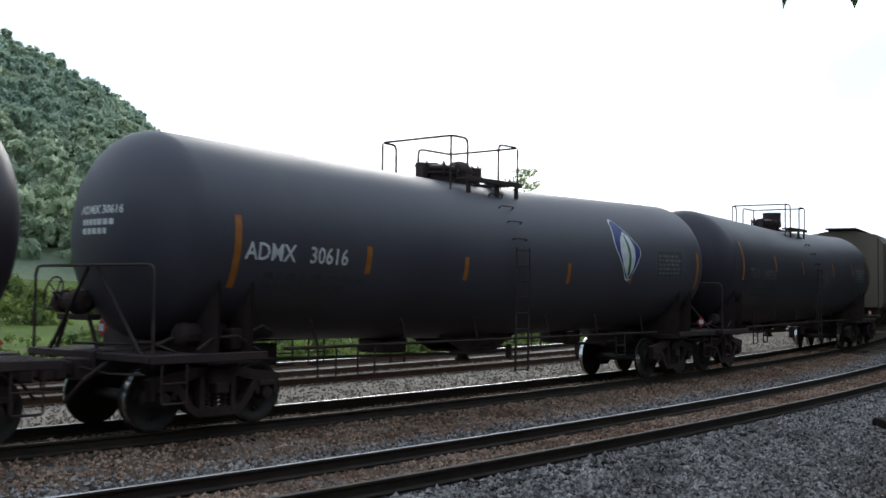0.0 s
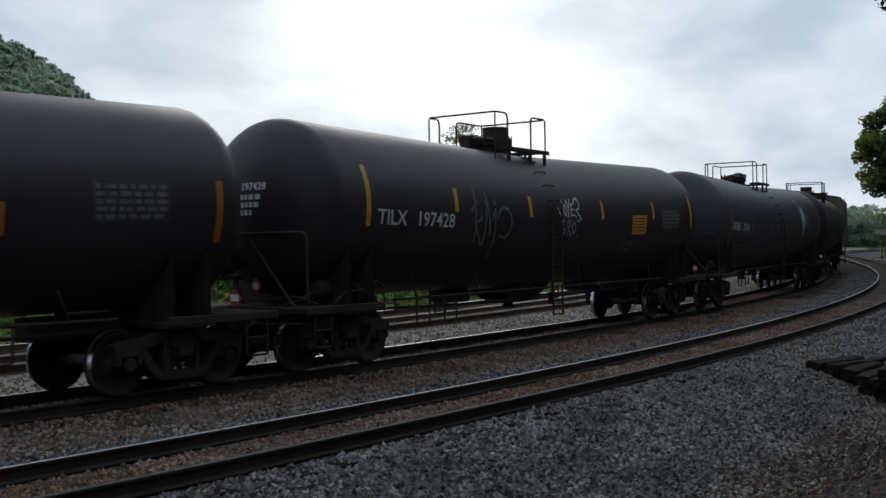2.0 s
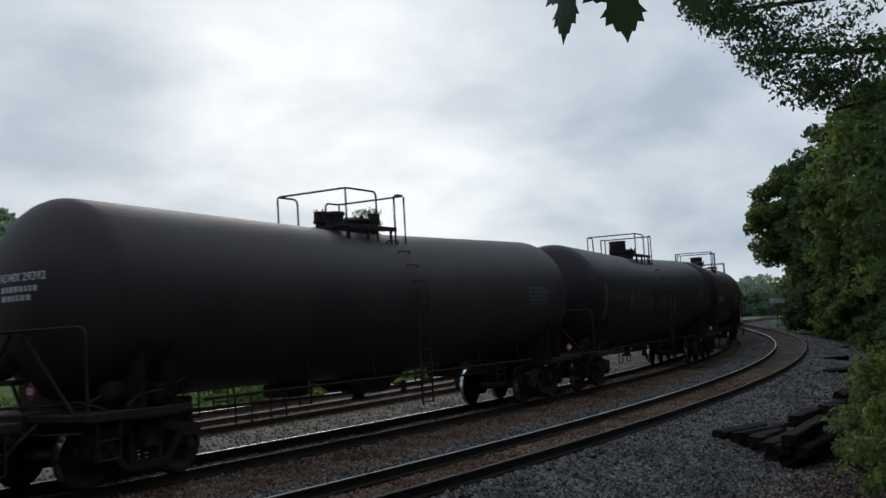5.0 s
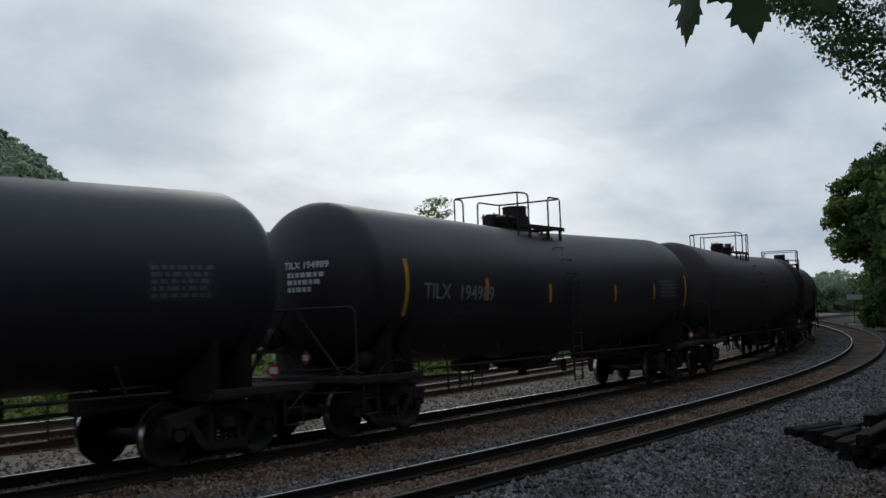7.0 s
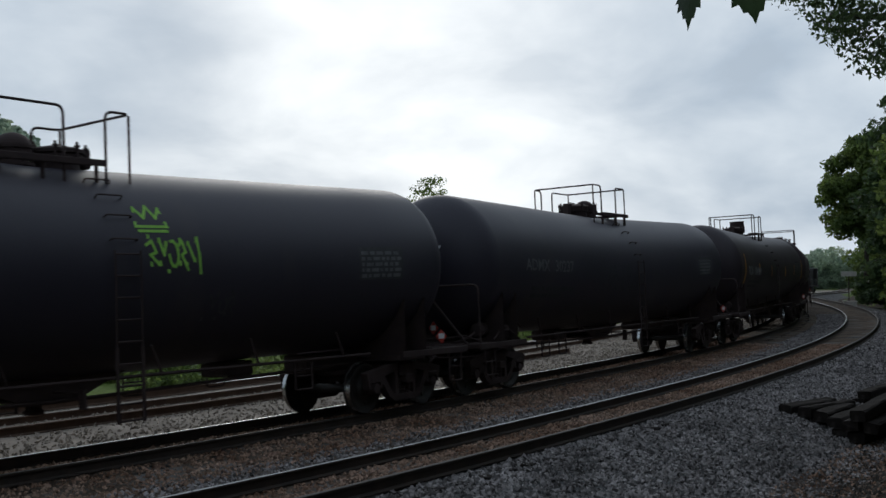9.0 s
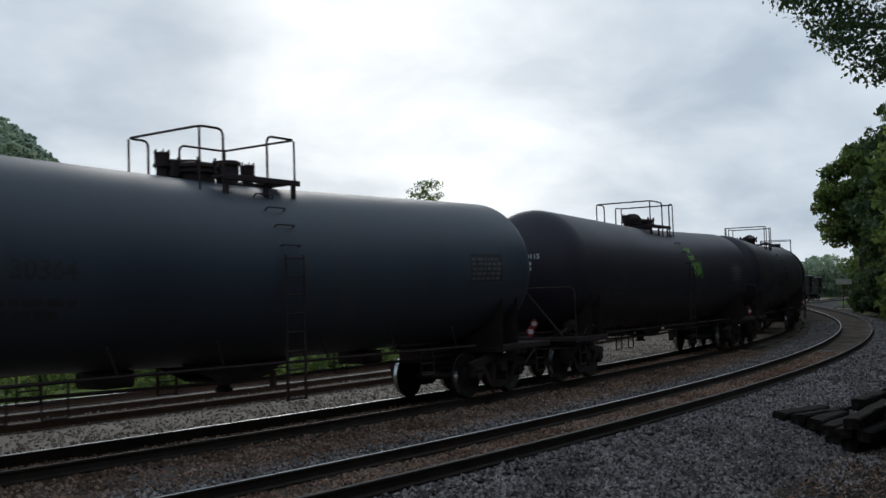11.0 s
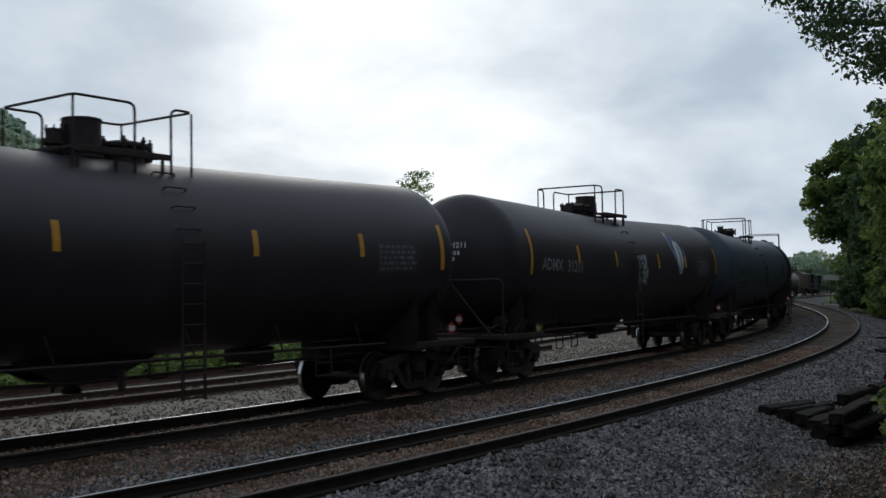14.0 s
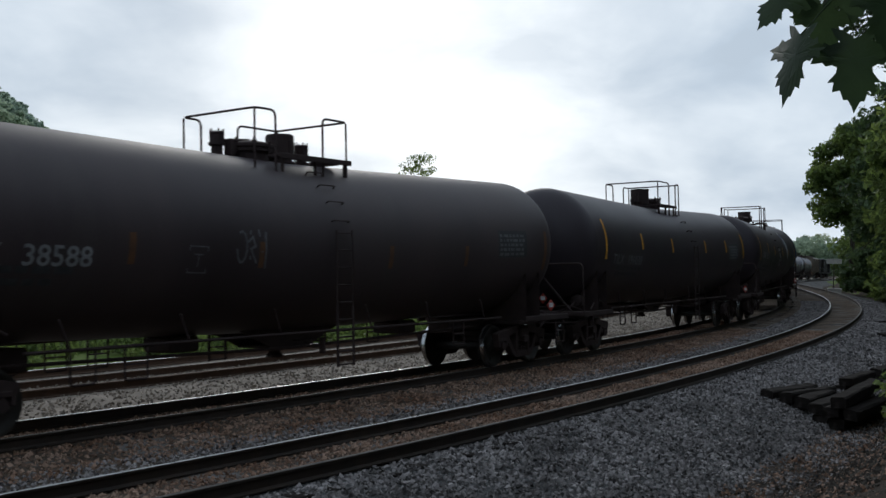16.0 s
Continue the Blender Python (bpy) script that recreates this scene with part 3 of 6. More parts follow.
def brake_gear(bm):
    """Reservoir, cylinder and valves on the end deck, with their pipes."""
    m = Matrix.Translation((-7.2, -0.85, 1.34)) @ Matrix.Rotation(radians(8), 4, "Z")
    lathe(bm, [(-0.48, 0.0), (-0.46, 0.12), (-0.4, 0.17), (0.4, 0.17), (0.46, 0.12), (0.48, 0.0)], m, 12)
    box(bm, -6.9, -6.62, -1.2, -0.95, 1.1, 1.42, 0.03)
    pipe(bm, [(-7.7, -0.9, 1.3), (-8.0, -0.9, 1.2), (-8.45, -0.5, 1.0), (-8.8, -0.45, 0.75), (-9.0, -0.3, 0.45)], 0.028)
    pipe(bm, [(-6.62, -1.1, 1.3), (-6.3, -1.15, 1.45), (-6.1, -1.15, 1.35)], 0.025)
    pipe(bm, [(-6.5, -1.32, 1.1), (-6.9, -1.3, 1.32), (-7.3, -1.28, 1.3), (-7.6, -1.3, 1.14)], 0.022)
    pipe(bm, [(-7.9, -1.2, 1.12), (-8.1, -0.9, 1.25), (-8.3, -0.6, 1.22), (-8.45, 0.4, 1.2)], 0.02)
    pipe(bm, [(-8.5, -1.4, 0.85), (-8.52, -0.6, 0.82), (-8.7, -0.2, 0.9)], 0.018)
    pipe(bm, [(-6.2, -0.4, 0.9), (-3.0, -0.45, 0.85), (0, -0.45, 0.8), (6.2, -0.4, 0.9)], 0.03)
    pipe(bm, [(8.45, 0.5, 1.0), (8.8, 0.45, 0.75), (9.0, 0.3, 0.45)], 0.028)


def side_rail(bm, y):
    """The low hand pipe along the belly with its struts."""
    pipe(bm, [(-5.9, y, 1.1), (5.9, y, 1.1)], 0.028)
    for x in (-5.2, -3.1, -1.1, 1.3, 3.2, 5.2):
        bar(bm, (x, y, 1.1), (x - 0.2, y * 1.03, 1.52), 0.022, 5)


def belly_step(bm, y):
    """A hanging step under the belly rail."""
    pipe(bm, hoop([(-0.2, y, 1.08), (-0.2, y, 0.62), (0.2, y, 0.62), (0.2, y, 1.08)], 0.04, 2), 0.018, 5)
    bar(bm, (-0.2, y, 0.84), (0.2, y, 0.84), 0.014, 5)


def ladder_stile(bm, x, sg):
    """One upright of the flank ladder, widening to a flat hanger below the belly."""
    pipe(bm, [(x, sg * (TR + 0.06), TZ + 0.25), (x, sg * (TR + 0.07), TZ - 0.2), (x, sg * (TR + 0.05), 1.5)], 0.014, 5)
    box(bm, x - 0.028, x + 0.028, sg * (TR + 0.05) - 0.012, sg * (TR + 0.05) + 0.012, 0.5, 1.52, 0.004)


def staple_rung(bm, a, sg):
    """A bent rung welded to the shoulder of the tank."""
    pipe(bm, hoop([(x, sg * r * math.sin(a), TZ + r * math.cos(a)) for x, r in ((-0.21, TR - 0.02), (-0.21, TR + 0.075), (0.21, TR + 0.075), (0.21, TR - 0.02))], 0.03, 2), 0.013, 5)


def build_ladder(car, x, sg):
    ladder = shared("ladder", "stile%d" % sg, "underframe", car, lambda bm: ladder_stile(bm, -0.21, sg), at=Matrix.Translation((x, 0, 0)))
    shared("stile", "stile_b%d" % sg, "underframe", ladder, lambda bm: ladder_stile(bm, 0.21, sg))
    if sg < 0:
        for k in range(4):
            shared("rung", "staple%d" % k, "underframe", ladder, lambda bm: staple_rung(bm, radians(36 + 13 * k), sg))
    for z in (2.8, 2.5, 2.2, 1.9, 1.6, 1.3, 1.0, 0.76, 0.53):
        shared("rung", "rung%d" % sg, "underframe", ladder, lambda bm: bar(bm, (-0.21, sg * (TR + 0.05), 0), (0.21, sg * (TR + 0.05), 0), 0.015, 5), at=Matrix.Translation((0, 0, z)))


def outlet(bm):
    """Bottom outlet valve in its tapered skid."""
    lathe(bm, [(0, 0.0), (0, 0.2), (0.12, 0.22), (0.26, 0.12), (0.42, 0.11), (0.46, 0.15), (0.5, 0.15), (0.5, 0.0)], Matrix.Translation((0.0, 0, TZ - TR + 0.05)) @ Matrix.Rotation(radians(90), 4, "Y"), 14)
    z0, z1 = TZ - TR + 0.1, TZ - TR - 0.24
    for y in (-0.42, 0.42):
        a = [bm.verts.new(v) for v in ((-1.3, y, z0), (1.3, y, z0), (0.5, y, z1), (-0.5, y, z1))]
        b = [bm.verts.new(v) for v in ((-1.3, y * 0.9, z0), (1.3, y * 0.9, z0), (0.5, y * 0.9, z1), (-0.5, y * 0.9, z1))]
        bm.faces.new(a); bm.faces.new(b[::-1])
        for k in range(4):
            bm.faces.new((a[k], b[k], b[(k + 1) % 4], a[(k + 1) % 4]))
    box(bm, -0.5, 0.5, -0.42, 0.42, z1 - 0.02, z1 + 0.02, 0.006)
    bar(bm, (0.05, -1.1, z1 + 0.1), (0.05, 0.0, z1 + 0.1), 0.018, 5)
    box(bm, 0.02, 0.08, -1.16, -1.04, z1 - 0.12, z1 + 0.16, 0.01)
    bmesh.ops.recalc_face_normals(bm, faces=bm.faces)


def pad(bm):
    box(bm, -0.3, 0.3, -0.35, 0.35, TZ - TR - 0.2, TZ - TR + 0.06, 0.04)


TOP = TZ + TR


def deck(bm, end):
    """Grated walk at one end and along both sides of the manway, on its brackets."""
    z = TOP + 0.02
    for y0, y1 in ((-0.92, -0.62), (0.62, 0.92)):
        for k in range(5):      # bearing bars of the grating
            yy = y0 + (y1 - y0) * k / 4
            box(bm, -0.5, (end + 0.04), yy - 0.012, yy + 0.012, z - 0.02, z + 0.03)
        for k in range(10):
            xx = -0.5 + (end + 0.54) * k / 9
            box(bm, xx - 0.012, xx + 0.012, y0, y1, z - 0.012, z + 0.022)
        box(bm, -0.52, end + 0.06, y0 - 0.02 if y0 < 0 else y1, y0 if y0 < 0 else y1 + 0.02, z - 0.06, z + 0.035, 0.006)
    for k in range(6):
        xx = end - 0.34 + 0.4 * k / 5
        box(bm, xx - 0.014, xx + 0.014, -0.62, 0.62, z - 0.02, z + 0.03)
    for x in (-0.4, 0.45, end - 0.07):
        for y in (-0.86, 0.86):
            bar(bm, (x, y, z), (x, y, TZ + math.sqrt(TR ** 2 - y * y) - 0.03), 0.03, 5)
    for y in (-0.4, 0.4):
        bar(bm, (end - 0.12, y, z), (end - 0.12, y, TZ + math.sqrt(TR ** 2 - y * y) - 0.03), 0.03, 5)


RZ1 = TOP + 0.77


def end_guard(bm, x, reach_near, reach_far):
    """A pipe rail across one end of the walk, returning along both sides and bent down into posts."""
    sg = 1 if x < 0 else -1
    low = lambda y: TZ + math.sqrt(TR ** 2 - y * y) - 0.02
    pipe(bm, hoop([(x + sg * reach_near, -0.88, low(0.88)), (x + sg * reach_near, -0.88, RZ1), (x, -0.88, RZ1), (x, 0.88, RZ1), (x + sg * reach_far, 0.88, RZ1), (x + sg * reach_far, 0.88, low(0.88))], 0.13, 5), 0.021, 7)


def guard_post(bm, x, y):
    """An upright under a corner of the rail."""
    bar(bm, (x, y, RZ1 - 0.02), (x, y, TZ + math.sqrt(TR ** 2 - y * y) - 0.1), 0.019, 7)


def manway(bm):
    """Flat hinged cover on its nozzle, with eye bolts round the rim."""
    z = TOP - 0.06
    lathe(bm, [(0, 0.34), (0.2, 0.34), (0.2, 0.40), (0.25, 0.40), (0.255, 0.38), (0.27, 0.38), (0.28, 0.42), (0.33, 0.42), (0.36, 0.36), (0.40, 0.16), (0.41, 0.0)], Matrix.Translation((-0.32, 0, z)) @ Matrix.Rotation(radians(-90), 4, "Y"), 22)
    box(bm, -0.86, -0.72, -0.09, 0.09, z + 0.1, z + 0.4, 0.02)
    bar(bm, (-0.8, 0, z + 0.37), (-0.32, 0, z + 0.42), 0.028)


def eye_bolt(bm):
    bar(bm, (0, 0, TOP + 0.1), (0, 0, TOP + 0.37), 0.022, 6)
    box(bm, -0.035, 0.035, -0.035, 0.035, TOP + 0.285, TOP + 0.325, 0.008)


def housing(bm, style):
    """The cover over the valves: a drum, a round dome, or a small split lid, on a bolted flange."""
    up = Matrix.Rotation(radians(-90), 4, "Y")
    def flange(x, r):
        lathe(bm, [(0, r), (0.04, r), (0.04, r * 0.75), (0.1, r * 0.75), (0.1, 0)], Matrix.Translation((x, 0, TOP - 0.01)) @ up, 18)
        for k in range(8):
            a = k * math.tau / 8
            bar(bm, (x + r * 0.88 * math.cos(a), r * 0.88 * math.sin(a), TOP), (x + r * 0.88 * math.cos(a), r * 0.88 * math.sin(a), TOP + 0.07), 0.016, 5)
    if style == "drum":
        flange(0.42, 0.32)
        lathe(bm, [(0.08, 0.2), (0.12, 0.29), (0.56, 0.29), (0.565, 0.305), (0.585, 0.305), (0.6, 0.285), (0.6, 0.0)], Matrix.Translation((0.42, 0, TOP)) @ up, 24)
        box(bm, 0.70, 0.76, -0.05, 0.05, TOP + 0.2, TOP + 0.5, 0.01)
        bar(bm, (0.42, -0.3, TOP + 0.12), (0.42, -0.3, TOP + 0.3), 0.02)
    elif style == "dome":
        flange(0.36, 0.3)
        lathe(bm, [(0.08, 0.18), (0.14, 0.27), (0.26, 0.27)] + [(0.26 + 0.22 * math.sin(a * math.pi / 16), 0.27 * math.cos(a * math.pi / 16)) for a in range(1, 9)], Matrix.Translation((0.36, 0, TOP)) @ up, 22)
        lathe(bm, [(0.24, 0.27), (0.24, 0.29), (0.275, 0.29), (0.275, 0.27)], Matrix.Translation((0.36, 0, TOP)) @ up, 22)
    elif style == "tilted":
        flange(0.46, 0.3)
        lathe(bm, [(0.06, 0.2), (0.1, 0.25), (0.12, 0.26), (0.5, 0.26), (0.53, 0.24), (0.53, 0.0)], Matrix.Translation((0.46, 0, TOP)) @ up, 22)
        box(bm, 0.42, 0.5, -0.29, -0.25, TOP + 0.12, TOP + 0.42, 0.008)
    else:
        flange(0.42, 0.26)
        lathe(bm, [(0.08, 0.17), (0.1, 0.2), (0.34, 0.2), (0.345, 0.23), (0.4, 0.23), (0.42, 0.2), (0.42, 0.0)], Matrix.Translation((0.42, 0, TOP)) @ up, 18)


def vent(bm, x, y=0.0):
    """A relief valve: a stem, a wide bolted collar and a narrower cap with a side spout."""
    up = Matrix.Rotation(radians(-90), 4, "Y")
    lathe(bm, [(0, 0.15), (0.03, 0.15), (0.03, 0.1), (0.24, 0.1), (0.24, 0.15), (0.285, 0.15), (0.285, 0.115), (0.43, 0.115), (0.44, 0.13), (0.47, 0.13), (0.48, 0.0)], Matrix.Translation((x, y, TOP - 0.02)) @ up, 14)
    for k in range(6):
        a = k * math.tau / 6
        bar(bm, (x + 0.12 * math.cos(a), y + 0.12 * math.sin(a), TOP + 0.2), (x + 0.12 * math.cos(a), y + 0.12 * math.sin(a), TOP + 0.5), 0.012, 5)
    bar(bm, (x, y, TOP + 0.26), (x + 0.17, y, TOP + 0.26), 0.04, 8)


# marks that lie on the tank's skin
def on_tank(u, v, lift=0.006, side=-1):
    """A place on the flank: u along, v metres above the axis line, measured round the skin."""
    a = v / TR
    r = TR + lift
    return Vector((u, side * r * math.cos(a), TZ + rise(u) + r * math.sin(a)))


def skin_patch(bm, u0, u1, v0, v1, n=6, lift=0.006):
    for i in range(n):
        a, b = v0 + (v1 - v0) * i / n, v0 + (v1 - v0) * (i + 1) / n
        bm.faces.new([bm.verts.new(on_tank(u, v, lift)) for u, v in ((u0, a), (u1, a), (u1, b), (u0, b))])


def head_x(y, z, end):
    """The bulge of a tank head at a place on it."""
    r = min(0.999, math.hypot(y, z - TZ - rise(end * 8)) / TR)
    return end * (TL / 2 - 0.80 + 0.80 * math.sqrt(1 - r * r))


def words(name, text, size, mat, parent, place, label="", stretch=1.0, bold=0.0, start=0.0):
    """Lettering in the built-in font, laid onto a curved surface by place(x, y)."""
    cu = bpy.data.curves.new("lettering", "FONT")
    cu.body, cu.size, cu.resolution_u = text, size, 2
    cu.offset = bold
    tmp = bpy.data.objects.new("lettering", cu)
    me = bpy.data.meshes.new_from_object(tmp)
    bpy.data.objects.remove(tmp)
    bm = bmesh.new()
    bm.from_mesh(me)
    for k in range(1, 6):     # cut across so that the letters bend with the skin
        bmesh.ops.bisect_plane(bm, geom=bm.verts[:] + bm.edges[:] + bm.faces[:], plane_co=(0, size * 0.72 * k / 6, 0), plane_no=(0, 1, 0))
    for v in bm.verts:
        v.co.x = v.co.x * stretch + start
    end = max(v.co.x for v in bm.verts)
    for v in bm.verts:
        v.co = place(v.co.x, v.co.y)
    bm.to_mesh(me)
    bm.free()
    me.materials.clear()
    me.materials.append(M[mat])
    me.name = name
    ob = new(name, me)
    ob.parent = parent
    if label:
        ob["label"] = label
    return end


def strokes(name, lines, width, mat, parent, u, v, scale, label=""):
    """Sprayed strokes, each a band along a polyline, on the flank."""
    bm = bmesh.new()
    for ln in lines:
        pts = [Vector((x * scale, y * scale)) for x, y in ln]
        for a, b in zip(pts, pts[1:]):
            d = (b - a).normalized() * width * 0.45
            nn = Vector((-d.y, d.x)) * 1.1
            m = max(1, int((b - a).length / 0.25))
            for i in range(m):
                p, q = a.lerp(b, i / m) - (d if i == 0 else Vector((0, 0))), a.lerp(b, (i + 1) / m) + (d if i == m - 1 else Vector((0, 0)))
                bm.faces.new([bm.verts.new(on_tank(u + w.x, v + w.y, 0.007)) for w in (p - nn, q - nn, q + nn, p + nn)])
    return part(name, bm, mat, parent, label)


def scrawl(seed, n, height=1.0):
    """Illegible looping strokes."""
    rng = random.Random(seed)
    out, x = [], 0.0
    for k in range(n):
        w = rng.uniform(0.35, 0.6) * height
        kind = (k + seed) % 3
        j = lambda: rng.uniform(-0.12, 0.12) * height
        if kind == 0:
            out.append([(x + j(), j()), (x + w * 0.1, height + j()), (x + w * 0.5, 0.35 * height + j()), (x + w * 0.9, height + j()), (x + w, j() - 0.15 * height)])
        elif kind == 1:
            t0, q = rng.uniform(0, 6), rng.uniform(0.3, 0.6)
            out.append([(x + w * 0.5 + w * 0.5 * math.cos(t0 + a * 0.55), height * 0.5 + height * q * math.sin(t0 + a * 0.55)) for a in range(10)])
        else:
            out.append([(x + w * 0.3, height * 1.1 + j()), (x + w * 0.2 + j(), height * 0.1)])
            out.append([(x, height * 0.7 + j()), (x + w * 0.5, height * 0.9 + j()), (x + w * 0.8, height * 0.55), (x + w * 0.3, height * 0.45), (x + w, j())])
        x += w * 1.12
    return out


def build_tank_car(spec):
    car = tagged(new("tank_car"), spec["label"], "tank car", "cars of the freight train")
    admx = spec["mark"] == "ADMX"
    colour = spec.get("colour", "tank_black")
    tank = shared("tank", "tank" + colour, colour, car, tank_shell, smooth=True)
    sets = []
    yaw = 7.0 / (RADIUS - GAP)
    for e in (-1, 1):
        sets += build_bogie(car, e * 7.0, e * yaw)
        shared("stub_sill", "sill%d" % e, "underframe", car, lambda bm: stub_sill(bm, e))
        shared("saddle", "saddle%d" % e, "underframe", car, lambda bm: saddle(bm, e))
        pf = shared("end_platform", "platform%d" % e, "underframe", car, lambda bm: end_platform(bm, e))
        for k in range(9):
            shared("deck_slat", "slat", "underframe", pf, lambda bm: box(bm, -0.035, 0.035, -1.46, 1.46, 1.07, 1.095), at=Matrix.Translation((e * (7.6 + k * 0.105), 0, 0)))
        if e < 0:
            shared("end_hoop", "endhoop", "underframe", pf, lambda bm: end_hoop(bm, e))
            for sg in (-1, 1):
                shared("brace", "endbrace%d" % sg, "underframe", pf, lambda bm: end_brace(bm, e, sg))
    shared("brake_wheel", "brakewheel", "underframe", car, brake_wheel)
    shared("brake_housing", "brakehousing", "underframe", car, brake_housing)
    shared("brake_gear", "brakegear", "underframe", car, brake_gear)
    for y in (-1.42, 1.42):
        shared("side_rail", "siderail%.1f" % y, "underframe", car, lambda bm: side_rail(bm, y * 0.85))
        build_ladder(car, spec.get("platform", 0.0) + 0.36, -1 if y < 0 else 1)
        for x in ((-5.0, -4.1, 4.2) if y < 0 else (-5.2, -4.6, -3.7, -2.9, 2.6, 4.4)):
            shared("step", "step%.1f" % y, "underframe", car, lambda bm: belly_step(bm, y * 0.85), at=Matrix.Translation((x, 0, 0)))
    shared("outlet", "outlet", "underframe", car, outlet)
    for x in (-2.4, 3.6):
        shared("belly_pad", "pad", "underframe", car, pad, at=Matrix.Translation((x, 0, 0)))
    px = spec.get("platform", 0.0)
    flip = Matrix.Rotation(math.pi, 4, "Z") if spec.get("flip") else Matrix()
    x0, x1 = (-1.06, 1.32) if spec.get("long_walk") else (-0.97, 1.18)
    wk = shared("top_walk", "deck%.2f" % x1, "underframe", car, lambda bm: deck(bm, x1), at=Matrix.Translation((px, 0, 0)) @ flip)
    shared("guard_rail", "guard%.2f" % x0, "underframe", wk, lambda bm: end_guard(bm, x0, 0.48, 0.42))
    shared("guard_rail", "guard%.2f" % x1, "underframe", wk, lambda bm: end_guard(bm, x1, 0.68, 1.05))
    for x in (x0, x1):
        for y in (-0.86, 0.86):
            shared("guard_post", "post%.2f%.2f" % (x, y), "underframe", wk, lambda bm: guard_post(bm, x, y))
    shared("manway", "manway", "underframe", wk, manway)
    for k in range(8):
        a = k * math.tau / 8 + 0.2
        shared("eye_bolt", "eye_bolt", "underframe", wk, eye_bolt, at=Matrix.Translation((-0.32 + 0.42 * math.cos(a), 0.42 * math.sin(a), 0)))
    shared("valve_housing", "housing" + spec["top"], "underframe", wk, lambda bm: housing(bm, spec["top"]))
    shared("vent", "vent", "underframe", wk, lambda bm: vent(bm, 0.0), at=Matrix.Translation((x1 - 0.28, 0, -0.06)))
    if spec.get("vent2"):
        shared("vent", "vent", "underframe", wk, lambda bm: vent(bm, 0.0), at=Matrix.Translation((x0 + 0.06, 0.1, 0.0)))
    # reflective stripes on the flank, tall at the ends
    tape = spec.get("tape")
    if tape:
        for u, v0, v1 in spec.get("stripes", [(-7.1, -0.35, 0.72), (-4.4, 0.0, 0.45), (-1.85, 0.0, 0.42), (1.55, 0.0, 0.42), (4.1, 0.0, 0.42), (7.4, -0.25, 0.66)] if admx else [(-6.95, -0.35, 0.72), (-4.1, 0.0, 0.45), (-1.3, 0.0, 0.42), (2.3, 0.0, 0.42), (4.9, 0.0, 0.42), (7.35, -0.25, 0.66)]):
            def one(bm, a=v0, b=v1):
                skin_patch(bm, -0.06, 0.06, a, b)
            shared("reflector_stripe", "stripe%s%.2f%.2f" % (tape, v0, v1), tape, tank, one, "worn yellow reflective stripe", at=Matrix.Translation((u, 0, rise(u))))
    mark, number = spec["mark"], spec["number"]
    u0 = spec.get("text_u", -6.4)
    end = 0.0
    for nm, txt in (("reporting_mark", mark), ("car_number", number)):
        end = words(nm, txt, spec.get("size", 0.37), spec.get("ink", "dull_paint"), tank, lambda x, y: on_tank(u0 + x, spec.get("text_v", -0.25) + y), "stencilled lettering", spec.get("stretch", 1.08), 0.005, end) + 0.28
    for k, (w, v) in enumerate(((2.0, -0.55), (1.5, -0.72))):
        bm = bmesh.new()
        x = u0 + 0.4
        rng = random.Random(k + int(number))
        while x < u0 + 0.4 + w:
            l = rng.uniform(0.1, 0.35)
            skin_patch(bm, x, x + l, v - 0.06, v + 0.04, 1)
            x += l + 0.06
        part("stencil_line", bm, "faint_paint", tank)["kind"] = "stuff"
    # on the rear head
    hy = spec.get("head_y", 0.5)
    def head_place(x, y, z0):
        Y, Z = hy - x, z0 + y
        return Vector((head_x(Y, Z, -1) - 0.008, Y, Z))
    words("head_mark", mark + " " + number, 0.17, spec.get("head_ink", "white_paint"), tank, lambda x, y: head_place(x, y, TZ + 0.43), "white stencilled lettering on the tank head", 1.05, 0.004)
    for k in range(spec.get("head_lines", 2)):
        bm = bmesh.new()
        x = 0.08
        rng = random.Random(k * 7 + int(number))
        while x < 0.82 - 0.1 * k:
            l = rng.uniform(0.05, 0.12)
            z0 = TZ + 0.27 - 0.13 * k
            bm.faces.new([bm.verts.new(head_place(a, b, z0)) for a, b in ((x, 0), (x + l, 0), (x + l, 0.085), (x, 0.085))])
            x += l + 0.03
        part("capacity_line", bm, spec.get("head_ink", "white_paint"), tank)["kind"] = "stuff"
    # data panel near the front end
    bm = bmesh.new()
    skin_patch(bm, 5.35, 6.55, -0.28, 0.3, 4, 0.004)
    panel = part("data_panel", bm, "faint_paint", tank, "faded stencilled data panel")
    bm = bmesh.new()
    for r in range(5):
        x = 5.4
        rng = random.Random(r + int(number))
        while x < 6.4:
            l = rng.uniform(0.06, 0.2)
            skin_patch(bm, x, min(6.5, x + l), 0.16 - r * 0.1, 0.22 - r * 0.1, 1, 0.008)
            x += l + 0.05
    part("stencil_block", bm, "dull_paint", panel)["kind"] = "stuff"
    # placards in their holders
    for e, y in ((-1, -0.4), (1, -1.25)):
        def plate(bm):
            vs = [bm.verts.new((0, a, b)) for a, b in ((-0.12, 0), (0, -0.135), (0.12, 0), (0, 0.135))]
            f = bm.faces.new(vs)
            ex = bmesh.ops.extrude_face_region(bm, geom=[f])
            for v in ex["geom"]:
                if isinstance(v, bmesh.types.BMVert):
                    v.co.x = 0.012
            bmesh.ops.recalc_face_normals(bm, faces=bm.faces)
        def inner(bm):
            bm.faces.new([bm.verts.new((-0.008, a, b)) for a, b in ((-0.06, -0.045), (0.06, -0.045), (0.06, 0.055), (-0.06, 0.055))])
